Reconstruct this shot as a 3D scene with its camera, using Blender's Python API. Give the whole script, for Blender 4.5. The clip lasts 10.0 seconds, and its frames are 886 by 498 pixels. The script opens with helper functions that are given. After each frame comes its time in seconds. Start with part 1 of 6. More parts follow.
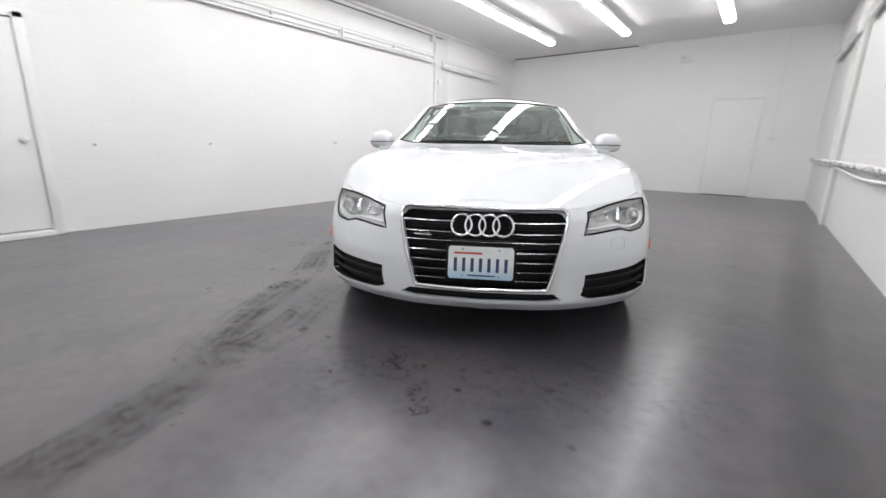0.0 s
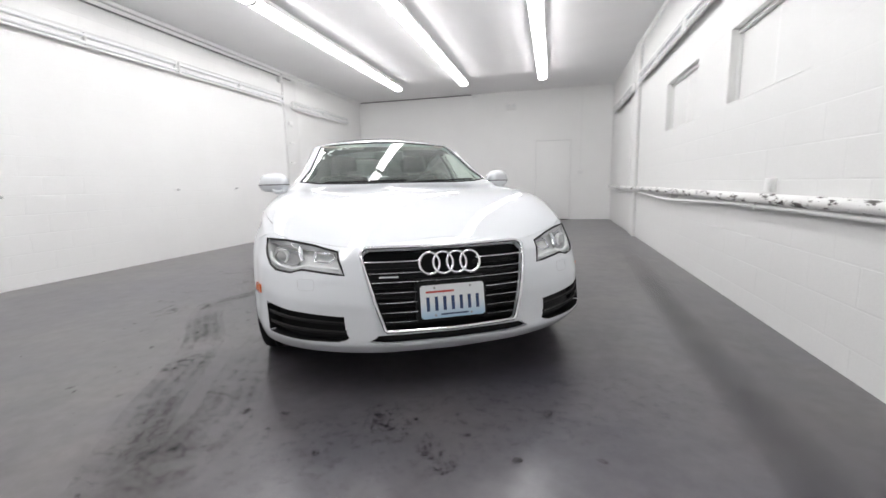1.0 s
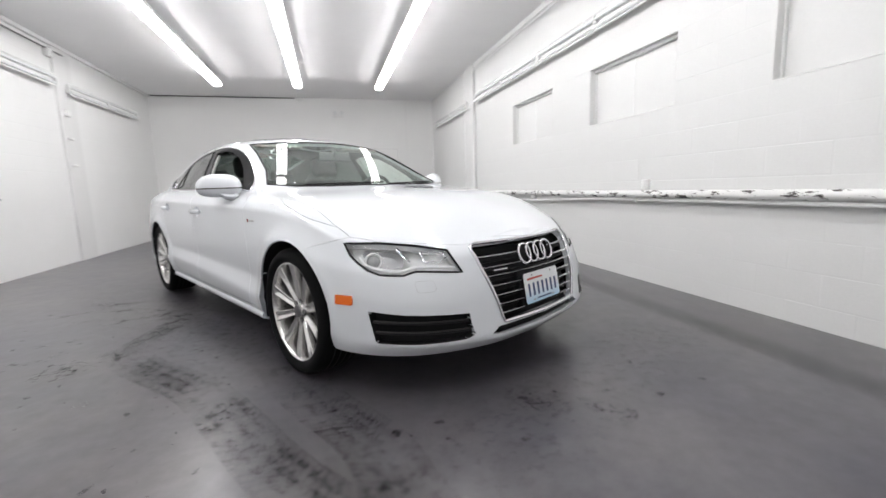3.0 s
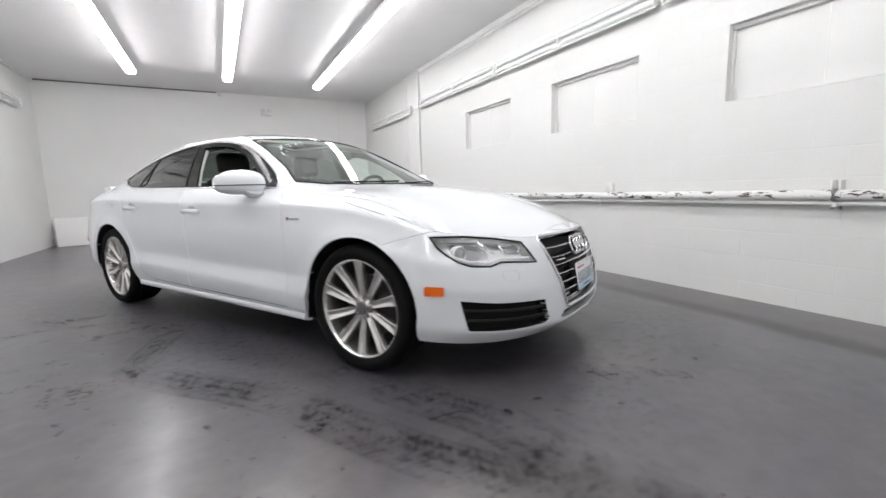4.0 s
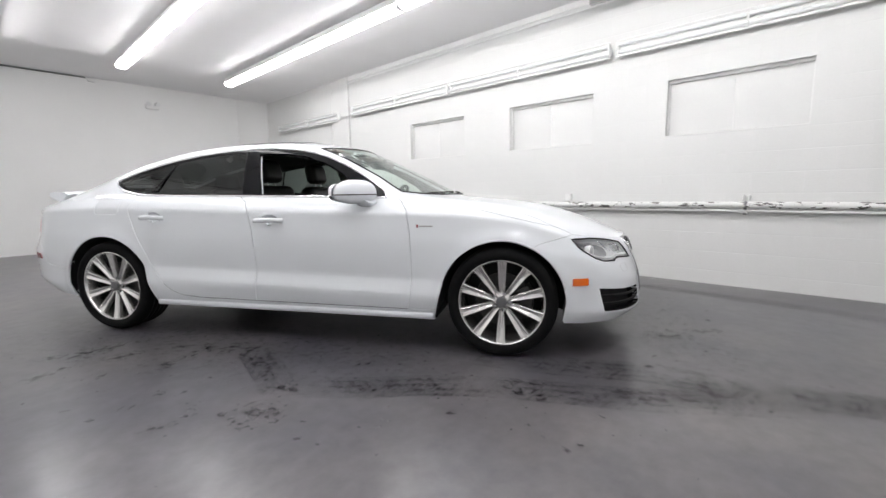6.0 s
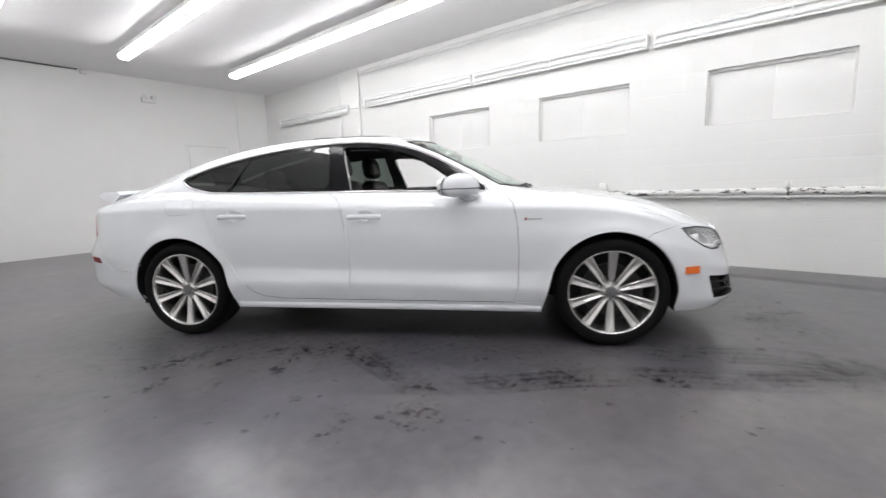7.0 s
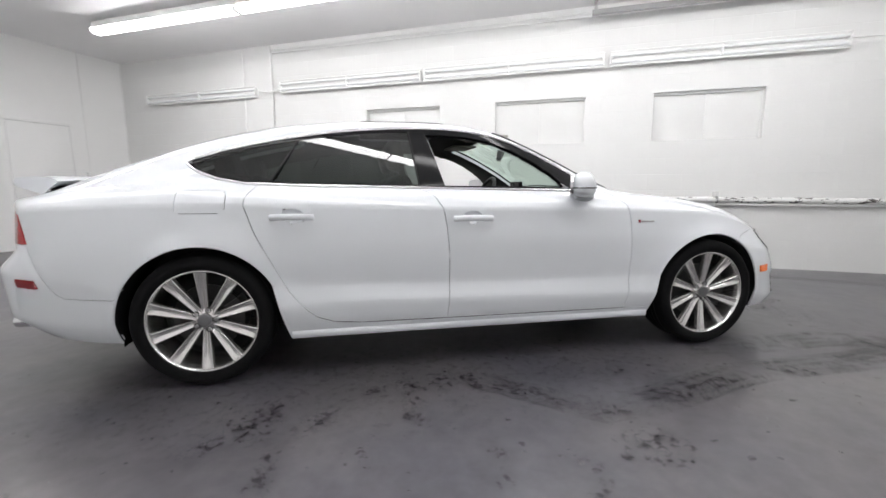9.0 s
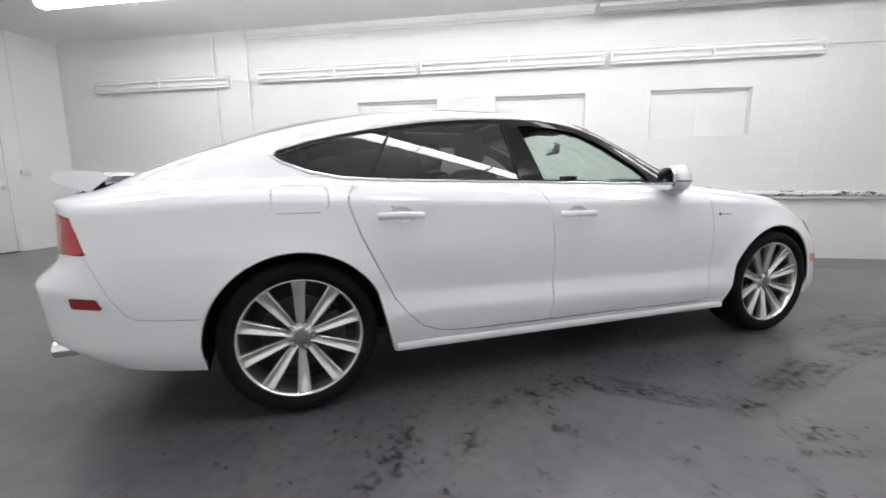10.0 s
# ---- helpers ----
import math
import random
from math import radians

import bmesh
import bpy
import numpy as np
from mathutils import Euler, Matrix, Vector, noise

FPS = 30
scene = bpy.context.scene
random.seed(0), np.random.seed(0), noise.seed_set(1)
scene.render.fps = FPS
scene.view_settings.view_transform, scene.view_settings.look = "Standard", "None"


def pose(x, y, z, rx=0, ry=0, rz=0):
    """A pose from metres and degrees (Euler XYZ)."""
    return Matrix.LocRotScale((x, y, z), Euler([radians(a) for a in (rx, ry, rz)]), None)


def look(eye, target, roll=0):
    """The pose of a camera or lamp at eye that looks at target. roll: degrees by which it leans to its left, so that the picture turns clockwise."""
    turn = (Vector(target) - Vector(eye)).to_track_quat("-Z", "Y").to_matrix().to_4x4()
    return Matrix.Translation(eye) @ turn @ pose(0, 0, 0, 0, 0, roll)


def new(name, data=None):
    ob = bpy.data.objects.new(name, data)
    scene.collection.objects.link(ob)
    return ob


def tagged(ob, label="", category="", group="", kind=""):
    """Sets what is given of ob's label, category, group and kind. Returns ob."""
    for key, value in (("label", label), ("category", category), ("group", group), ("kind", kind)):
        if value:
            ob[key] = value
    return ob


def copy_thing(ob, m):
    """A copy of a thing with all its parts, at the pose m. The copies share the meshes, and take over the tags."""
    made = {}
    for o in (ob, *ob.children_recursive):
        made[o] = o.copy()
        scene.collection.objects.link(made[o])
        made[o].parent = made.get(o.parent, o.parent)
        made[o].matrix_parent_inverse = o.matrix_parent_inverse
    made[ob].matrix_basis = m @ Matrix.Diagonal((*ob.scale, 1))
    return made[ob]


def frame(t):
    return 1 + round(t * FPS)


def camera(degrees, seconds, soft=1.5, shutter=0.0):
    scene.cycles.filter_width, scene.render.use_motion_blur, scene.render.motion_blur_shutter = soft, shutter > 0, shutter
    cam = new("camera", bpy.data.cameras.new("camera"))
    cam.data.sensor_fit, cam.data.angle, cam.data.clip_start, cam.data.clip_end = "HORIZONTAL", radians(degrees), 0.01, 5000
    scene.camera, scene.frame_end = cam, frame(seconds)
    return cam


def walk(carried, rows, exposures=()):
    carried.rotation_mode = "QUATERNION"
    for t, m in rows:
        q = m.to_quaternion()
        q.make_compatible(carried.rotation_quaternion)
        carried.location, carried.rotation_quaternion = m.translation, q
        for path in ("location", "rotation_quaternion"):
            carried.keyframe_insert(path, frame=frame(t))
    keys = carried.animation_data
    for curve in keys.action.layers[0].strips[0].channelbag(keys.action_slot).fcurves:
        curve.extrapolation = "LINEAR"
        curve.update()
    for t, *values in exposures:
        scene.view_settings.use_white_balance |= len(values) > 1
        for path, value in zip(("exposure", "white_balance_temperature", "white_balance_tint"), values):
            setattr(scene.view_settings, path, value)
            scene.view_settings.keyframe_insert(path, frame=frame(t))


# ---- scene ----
cam = camera(93.0, 10.0, shutter=0.5)
PATH = [
    (0, (0.079, 0.125, 0.97), (-1.067, 1.692, 0.488), 1.0),
    (0.5, (-0.152, 0.061, 0.963), (-1.046, 1.801, 0.546), 0.3),
    (1, (-0.457, -0.071, 0.964), (-0.958, 1.841, 0.659), -1.3),
    (1.5, (-0.778, -0.148, 0.944), (-1.082, 1.807, 0.652), -1.8),
    (2, (-1.136, -0.186, 0.958), (-1.222, 1.792, 0.672), -2.5),
    (2.5, (-1.515, -0.198, 0.956), (-1.339, 1.775, 0.683), -2.1),
    (3.8, (-2.579, -0.017, 0.933), (-1.678, 1.741, 0.625), -1.6),
    (4, (-2.727, 0.023, 0.932), (-1.802, 1.774, 0.651), -1.5),
    (4.5, (-3.141, 0.152, 0.951), (-2.107, 1.839, 0.661), -2.2),
    (5, (-3.53, 0.289, 0.965), (-2.297, 1.839, 0.684), -2.5),
    (5.2, (-3.669, 0.363, 0.962), (-2.429, 1.91, 0.7), -1.9),
    (6.5, (-4.457, 0.978, 1.013), (-2.894, 2.194, 0.733), -1.0),
    (7, (-4.687, 1.334, 1.019), (-3.145, 2.571, 0.713), -2.0),
    (7.5, (-4.854, 1.67, 1.015), (-3.297, 2.893, 0.731), -1.7),
    (8, (-5.009, 2.043, 1.03), (-3.35, 3.123, 0.743), -2.0),
    (8.5, (-5.048, 2.457, 1.023), (-3.281, 3.337, 0.697), -1.1),
    (9, (-5.1, 2.872, 1.001), (-3.217, 3.477, 0.702), 0.0),
    (9.5, (-5.111, 3.304, 0.985), (-3.19, 3.754, 0.657), -1.9),
    (10, (-5.142, 3.72, 0.987), (-3.196, 4.061, 0.676), -0.4),
]
walk(cam, [(t, look(eye, target, roll)) for t, eye, target, roll in PATH])

# ---- light ----
world = bpy.data.worlds.new("world")
scene.world = world
world.use_nodes = True
world.node_tree.nodes["Background"].inputs[0].default_value = (0.8, 0.85, 0.9, 1)
world.node_tree.nodes["Background"].inputs[1].default_value = 0.05
scene.view_settings.exposure = 0.03
TUBE_POWER = 18.4

# room, in metres
WALL_E, WALL_W, WALL_N, WALL_S, CEIL = 0.925, -5.71, 11.15, -1.7, 3.24


# ---- materials ----
def principled(name, colour, rough=0.5, metal=0.0, **more):
    m = bpy.data.materials.new(name)
    m.use_nodes = True
    b = m.node_tree.nodes["Principled BSDF"]
    b.inputs["Base Color"].default_value = (*colour, 1)
    b.inputs["Roughness"].default_value = rough
    b.inputs["Metallic"].default_value = metal
    for key, value in more.items():
        b.inputs[key.replace("_", " ")].default_value = value
    return m, m.node_tree, b


def node(tree, kind, **values):
    n = tree.nodes.new(kind)
    for key, value in values.items():
        if key in n.inputs:
            n.inputs[key].default_value = value
    return n


def noise_ramp(tree, scale, stops, detail=6.0, rough=0.55, coords="Object", stretch=(1, 1, 1)):
    """A noise of that scale, led through a ramp of (position, colour) stops."""
    tc = tree.nodes.new("ShaderNodeTexCoord")
    mp = tree.nodes.new("ShaderNodeMapping")
    mp.inputs["Scale"].default_value = stretch
    mp.inputs["Location"].default_value = (3.17, 1.73, 0.371)
    no = node(tree, "ShaderNodeTexNoise", Scale=scale, Detail=detail, Roughness=rough)
    ra = tree.nodes.new("ShaderNodeValToRGB")
    while len(ra.color_ramp.elements) < len(stops):
        ra.color_ramp.elements.new(0.5)
    for e, (p, c) in zip(ra.color_ramp.elements, stops):
        e.position, e.color = p, (*c, 1) if len(c) == 3 else c
    tree.links.new(tc.outputs[coords], mp.inputs["Vector"])
    tree.links.new(mp.outputs["Vector"], no.inputs["Vector"])
    tree.links.new(no.outputs["Fac"], ra.inputs["Fac"])
    return ra.outputs["Color"], no.outputs["Fac"]


def mix(tree, fac, a, b, blend="MIX"):
    n = tree.nodes.new("ShaderNodeMix")
    n.data_type, n.blend_type = "RGBA", blend
    for socket, value in ((n.inputs[0], fac), (n.inputs[6], a), (n.inputs[7], b)):
        if isinstance(value, bpy.types.NodeSocket):
            tree.links.new(value, socket)
        else:
            socket.default_value = value
    return n.outputs[2]


def bump(tree, shader, height, strength, distance):
    n = node(tree, "ShaderNodeBump", Strength=strength, Distance=distance)
    tree.links.new(height, n.inputs["Height"])
    tree.links.new(n.outputs["Normal"], shader.inputs["Normal"])


def g(v):
    return (v, v, v)


def wall_paint(name, base, coarse):
    m, t, b = principled(name, base, 0.55)
    lo = tuple(c * 0.97 for c in base)
    c1, f1 = noise_ramp(t, 1.1, [(0.35, lo), (0.65, base)], coords="Object")
    c2, f2 = noise_ramp(t, 60.0, [(0.3, g(0.975)), (0.7, g(1.0))], detail=4)
    t.links.new(mix(t, 1.0, c1, c2, "MULTIPLY"), b.inputs["Base Color"])
    _, f3 = noise_ramp(t, coarse, [(0.2, g(0)), (0.8, g(1))], detail=8)
    bump(t, b, f3, 0.25, 0.004)
    return m


M_BLOCK = wall_paint("painted_block", (0.755, 0.755, 0.745), 90.0)
# west wall coloured lighter, to throw more light on the car's side
M_BLOCK_WEST = wall_paint("painted_block_lighter", (0.82, 0.82, 0.81), 90.0)
M_PLASTER = wall_paint("painted_plaster", (0.9, 0.9, 0.89), 25.0)
M_CEIL = wall_paint("ceiling_paint", (0.9, 0.895, 0.9), 40.0)
M_TRIM = wall_paint("gloss_white_paint", (0.84, 0.84, 0.83), 50.0)


def floor_material():
    m, t, b = principled("sealed_concrete", (0.09, 0.085, 0.09), 0.3, 0.0, Coat_Weight=0.12, Coat_Roughness=0.15)
    c1, f1 = noise_ramp(t, 0.45, [(0.3, (0.070, 0.069, 0.084)), (0.7, (0.115, 0.109, 0.109))], detail=2, rough=0.5)
    c2, f2 = noise_ramp(t, 13.0, [(0.2, g(0.74)), (0.8, g(1.2))], detail=4, rough=0.6)
    c3, f3 = noise_ramp(t, 2.3, [(0.2, (0.72, 0.73, 0.81)), (0.8, (1.28, 1.22, 1.16))], detail=5, rough=0.6)
    col = mix(t, 1.0, mix(t, 1.0, c1, c2, "MULTIPLY"), c3, "MULTIPLY")
    t.links.new(col, b.inputs["Base Color"])
    _, r1 = noise_ramp(t, 7.0, [(0, g(0)), (1, g(1))], detail=4)
    for socket, gain, base in (("Roughness", 0.04, 0.278), ("Specular IOR Level", -0.5, 1.0)):
        n = t.nodes.new("ShaderNodeMath")
        n.operation, n.inputs[1].default_value, n.inputs[2].default_value = "MULTIPLY_ADD", gain, base
        t.links.new(r1, n.inputs[0])
        t.links.new(n.outputs[0], b.inputs[socket])
    return m


M_FLOOR = floor_material()
M_PAINT = principled("white_car_paint", (0.735, 0.757, 0.784), 0.6, 0.0, Specular_IOR_Level=0.1, Coat_Weight=1.0, Coat_Roughness=0.012, Coat_IOR=1.5)[0]
M_CHROME = principled("chrome", (0.80, 0.80, 0.82), 0.2, 1.0)[0]
M_SILVER = principled("silver_alloy", (0.74, 0.73, 0.715), 0.24, 0.92)[0]
M_GUN = principled("dark_alloy", (0.035, 0.034, 0.034), 0.5, 0.5)[0]
M_BLACK = principled("black_plastic", (0.010, 0.010, 0.011), 0.6, 0.0, Specular_IOR_Level=0.25)[0]
M_GLOSSBLACK = principled("gloss_black", (0.008, 0.008, 0.009), 0.1, 0.0, Specular_IOR_Level=0.2)[0]
M_RUBBER = principled("tyre_rubber", (0.008, 0.008, 0.0085), 0.8, 0.0, Specular_IOR_Level=0.1)[0]
M_LEATHER = principled("black_leather", (0.014, 0.013, 0.013), 0.45)[0]
M_LINING = principled("roof_lining", (0.12, 0.12, 0.115), 0.9)[0]
M_BEIGE = principled("light_trim", (0.42, 0.40, 0.37), 0.7)[0]
M_AMBER = principled("amber_lens", (0.80, 0.15, 0.012), 0.2, 0.0, Coat_Weight=0.6)[0]
M_RED = principled("red_lens", (0.42, 0.008, 0.012), 0.2, 0.0, Coat_Weight=0.2)[0]
M_DARKRED = principled("dark_red_reflector", (0.25, 0.01, 0.015), 0.25, 0.0)[0]
M_INK = principled("plate_ink", (0.03, 0.06, 0.15), 0.4)[0]
M_REDINK = principled("plate_red", (0.55, 0.08, 0.06), 0.4)[0]
M_MIRROR = principled("mirror_glass", (0.85, 0.86, 0.87), 0.02, 1.0)[0]
M_LAMPBOWL = principled("lamp_bowl", (0.9, 0.9, 0.89), 0.38, 0.0)[0]
M_GREYLINE = principled("grey_seam", (0.45, 0.45, 0.46), 0.5)[0]
M_BEZEL = principled("bezel_grey", (0.55, 0.55, 0.55), 0.3, 0.1)[0]
M_SHROUD = principled("shroud_grey", (0.38, 0.38, 0.385), 0.35, 0.1)[0]
M_GREYCAP = principled("cap_grey", (0.16, 0.16, 0.165), 0.35, 0.4)[0]
M_CONDUIT = principled("grey_conduit_paint", (0.20, 0.20, 0.20), 0.6)[0]
M_STUD = principled("stud_grey", (0.42, 0.42, 0.42), 0.5)[0]
M_CHALK = principled("window_chalk", (0.62, 0.72, 0.68), 0.9)[0]
M_STEEL = principled("brushed_steel", (0.38, 0.38, 0.38), 0.35, 1.0)[0]


def glass(name, colour, rough=0.0, gloss=0.07, dust=0.0):
    """Thin glass: see-through in its tint, with a glossy skin."""
    m = bpy.data.materials.new(name)
    m.use_nodes = True
    t = m.node_tree
    t.nodes.remove(t.nodes["Principled BSDF"])
    tr = node(t, "ShaderNodeBsdfTransparent", Color=(*colour, 1))
    gl = node(t, "ShaderNodeBsdfGlossy", Color=(1, 1, 1, 1), Roughness=rough)
    lw = node(t, "ShaderNodeLayerWeight", Blend=0.5)
    po = t.nodes.new("ShaderNodeMath")
    po.operation, po.inputs[1].default_value = "POWER", 5.0
    fr = t.nodes.new("ShaderNodeMath")
    fr.operation, fr.inputs[1].default_value, fr.inputs[2].default_value = "MULTIPLY_ADD", 0.92, gloss
    t.links.new(lw.outputs["Facing"], po.inputs[0])
    t.links.new(po.outputs[0], fr.inputs[0])
    clear = tr.outputs[0]
    if dust:
        # a film of dried dust, in streaks
        _, f = noise_ramp(t, 9.0, [(0, g(0)), (1, g(1))], detail=4, rough=0.65, stretch=(0.5, 1.6, 1.0))
        am = t.nodes.new("ShaderNodeMath")
        am.operation, am.use_clamp = "MULTIPLY_ADD", True
        am.inputs[1].default_value, am.inputs[2].default_value = 3.0 * dust, -0.8 * dust
        t.links.new(f, am.inputs[0])
        di = node(t, "ShaderNodeBsdfDiffuse", Color=(0.62, 0.70, 0.65, 1))
        film = t.nodes.new("ShaderNodeMixShader")
        t.links.new(am.outputs[0], film.inputs[0])
        t.links.new(clear, film.inputs[1])
        t.links.new(di.outputs[0], film.inputs[2])
        clear = film.outputs[0]
    mx = t.nodes.new("ShaderNodeMixShader")
    t.links.new(fr.outputs[0], mx.inputs[0])
    t.links.new(clear, mx.inputs[1])
    t.links.new(gl.outputs[0], mx.inputs[2])
    t.links.new(mx.outputs[0], t.nodes["Material Output"].inputs["Surface"])
    return m


M_GLASS = glass("windscreen_glass", (0.72, 0.87, 0.78), 0.0, 0.05, 0.13)
M_TINT = glass("tinted_glass", (0.125, 0.15, 0.138))
M_LENS = glass("lamp_lens", (0.92, 0.93, 0.94), 0.12, 0.015)


def glow(name, strength):
    m = bpy.data.materials.new(name)
    m.use_nodes = True
    t = m.node_tree
    t.nodes.remove(t.nodes["Principled BSDF"])
    e = node(t, "ShaderNodeEmission", Color=(0.995, 0.985, 0.995, 1), Strength=strength)
    t.links.new(e.outputs[0], t.nodes["Material Output"].inputs["Surface"])
    return m


M_TUBE = glow("lit_diffuser", TUBE_POWER * 0.74)
M_TUBE_SIDE = glow("lit_diffuser_side", TUBE_POWER * 1.42)
M_DEADTUBE = principled("unlit_tube", (0.82, 0.83, 0.83), 0.25)[0]


# ---- mesh helpers ----
def finish(name, bm, material, parent=None, label="", smooth=True):
    me = bpy.data.meshes.new(name)
    bm.to_mesh(me)
    bm.free()
    if material:
        me.materials.append(material)
    if smooth:
        for p in me.polygons:
            p.use_smooth = True
        me.set_sharp_from_angle(angle=radians(35))
    ob = new(name, me)
    if parent:
        ob.parent = parent
    return tagged(ob, label)


def part(name, bm, material, parent, label="", smooth=True):
    return finish(name, bm, material, parent, label, smooth)


def thing(name, label, category, at=(0, 0, 0), rz=0.0, group="", kind=""):
    ob = new(name)
    ob.matrix_basis = pose(*at, 0, 0, rz)
    return tagged(ob, label, category, group, kind)


def box(lo, hi, bevel=0.0, bm=None, seg=2):
    bm = bm or bmesh.new()
    m = Matrix.Translation([(a + b) / 2 for a, b in zip(lo, hi)]) @ Matrix.Diagonal([abs(b - a) for a, b in zip(lo, hi)] + [1])
    made = bmesh.ops.create_cube(bm, size=1.0, matrix=m)["verts"]
    if bevel:
        edges = list({e for v in made for e in v.link_edges})
        bmesh.ops.bevel(bm, geom=edges, offset=bevel, segments=seg, profile=0.5, affect="EDGES")
    return bm


def cyl(a, b, r, bm=None, seg=20, r2=None, caps=True):
    """A round bar from a to b."""
    bm = bm or bmesh.new()
    a, b = Vector(a), Vector(b)
    m = Matrix.Translation((a + b) / 2) @ (b - a).to_track_quat("Z", "Y").to_matrix().to_4x4()
    bmesh.ops.create_cone(bm, cap_ends=caps, segments=seg, radius1=r, radius2=r if r2 is None else r2, depth=(b - a).length, matrix=m)
    return bm


def sweep(points, r, bm=None, seg=10, closed=False, squash=(1, 1)):
    """A tube along points. squash: width and height, in r, across the line and towards z."""
    bm = bm or bmesh.new()
    pts = [Vector(p) for p in points]
    rings = []
    n = len(pts)
    for i, p in enumerate(pts):
        d = (pts[(i + 1) % n] - pts[i - 1]) if closed or 0 < i < n - 1 else (pts[1] - pts[0] if i == 0 else pts[-1] - pts[-2])
        d.normalize()
        up = Vector((0, 0, 1)) if abs(d.z) < 0.95 else Vector((0, 1, 0))
        s = d.cross(up).normalized()
        w = s.cross(d)
        rings.append([bm.verts.new(p + s * math.cos(a) * r * squash[0] + w * math.sin(a) * r * squash[1]) for a in (2 * math.pi * k / seg for k in range(seg))])
    pairs = list(zip(rings, rings[1:])) + ([(rings[-1], rings[0])] if closed else [])
    for p, q in pairs:
        for k in range(seg):
            bm.faces.new((p[k], p[(k + 1) % seg], q[(k + 1) % seg], q[k]))
    if not closed:
        bm.faces.new(list(reversed(rings[0])))
        bm.faces.new(rings[-1])
    bmesh.ops.recalc_face_normals(bm, faces=bm.faces[:])
    return bm


def lathe(profile, seg=64, axis="Y", bm=None):
    """Turns (radius, along) pairs round an axis through the origin."""
    bm = bm or bmesh.new()
    rings = []
    for r, h in profile:
        ring = []
        for k in range(seg):
            a = 2 * math.pi * k / seg
            ring.append(bm.verts.new((r * math.cos(a), h, r * math.sin(a)) if axis == "Y" else (r * math.cos(a), r * math.sin(a), h)))
        rings.append(ring)
    for p, q in zip(rings, rings[1:]):
        for k in range(seg):
            bm.faces.new((p[k], p[(k + 1) % seg], q[(k + 1) % seg], q[k]))
    bmesh.ops.recalc_face_normals(bm, faces=bm.faces[:])
    return bm


def prism(outline, depth, to_world, bm=None):
    """A flat outline of (a, b) pairs, depth thick; to_world(a, b, d) gives places."""
    bm = bm or bmesh.new()
    f = [bm.verts.new(to_world(a, b, 0.0)) for a, b in outline]
    k = [bm.verts.new(to_world(a, b, depth)) for a, b in outline]
    n = len(f)
    bm.faces.new(f)
    bm.faces.new(list(reversed(k)))
    for i in range(n):
        bm.faces.new((f[i], k[i], k[(i + 1) % n], f[(i + 1) % n]))
    bmesh.ops.recalc_face_normals(bm, faces=bm.faces[:])
    return bm


# ---- the room ----
def structure(name, bm, material, label, category, smooth=False):
    return tagged(finish(name, bm, material, None, "", smooth), label, category, "", "structure")


floor = structure("floor", box((WALL_W - 0.3, WALL_S - 0.3, -0.2), (WALL_E + 0.3, WALL_N + 0.3, 0)), M_FLOOR,
                  "dark grey sealed concrete garage floor, glossy and stained", "floor")
ceiling = structure("ceiling", box((WALL_W - 0.3, WALL_S - 0.3, CEIL), (WALL_E + 0.3, WALL_N + 0.3, CEIL + 0.15)), M_CEIL,
                    "flat pale grey painted ceiling of the garage", "ceiling")

# east wall: painted blocks with three blind windows; west wall: painted blocks
COURSE, BLOCK, JOINT0 = 0.2, 0.4, 0.145
WINDOWS = ((0.85, 2.04), (2.85, 4.04), (4.85, 6.04))
WIN_LO, WIN_HI = 1.56, 2.145


def wall_core(name, x0, x1, holes, label):
    """A wall along y with openings."""
    bm = bmesh.new()
    y = WALL_S - 0.2
    for a, b in holes:
        box((x0, y, 0), (x1, a, CEIL), bm=bm)
        box((x0, a, 0), (x1, b, WIN_LO), bm=bm)
        box((x0, a, WIN_HI), (x1, b, CEIL), bm=bm)
        y = b
    box((x0, y, 0), (x1, WALL_N + 0.2, CEIL), bm=bm)
    bmesh.ops.remove_doubles(bm, verts=bm.verts[:], dist=0.0005)
    return structure(name, bm, M_BLOCK, label, "wall")


SKIN = 0.0011
wall_east = wall_core("wall_east", WALL_E + SKIN, WALL_E + 0.3, WINDOWS, "white painted concrete block wall with three blind windows")
wall_west = wall_core("wall_west", WALL_W - 0.3, WALL_W - SKIN, (), "white painted concrete block wall with unlit strip lights")
wall_west.data.materials[0] = M_BLOCK_WEST
wall_north = structure("wall_north", box((WALL_W - SKIN, WALL_N, 0), (WALL_E + SKIN, WALL_N + 0.2, CEIL)), M_PLASTER,
                       "plain white painted end wall with a flush door", "wall")
# south wall with the wide opening of the overhead door
bm = box((WALL_W - SKIN, WALL_S - 0.2, 0), (-4.4, WALL_S, CEIL))
box((-0.35, WALL_S - 0.2, 0), (WALL_E + SKIN, WALL_S, CEIL), bm=bm)
box((-4.4, WALL_S - 0.2, 2.75), (-0.35, WALL_S, CEIL), bm=bm)
wall_south = structure("wall_south", bm, M_PLASTER, "white painted wall round the wide overhead door", "wall")


def overhead_door():
    d = thing("overhead_door", "white sectional overhead garage door, closed", "garage door", (-2.375, WALL_S - 0.08, 0), kind="structure")
    for k in range(5):
        bm = box((-2.02, -0.03, 0.02 + k * 0.546), (2.02, 0.03, 0.02 + k * 0.546 + 0.54), 0.008)
        part("panel", bm, M_TRIM, d)
    return d


overhead_door()


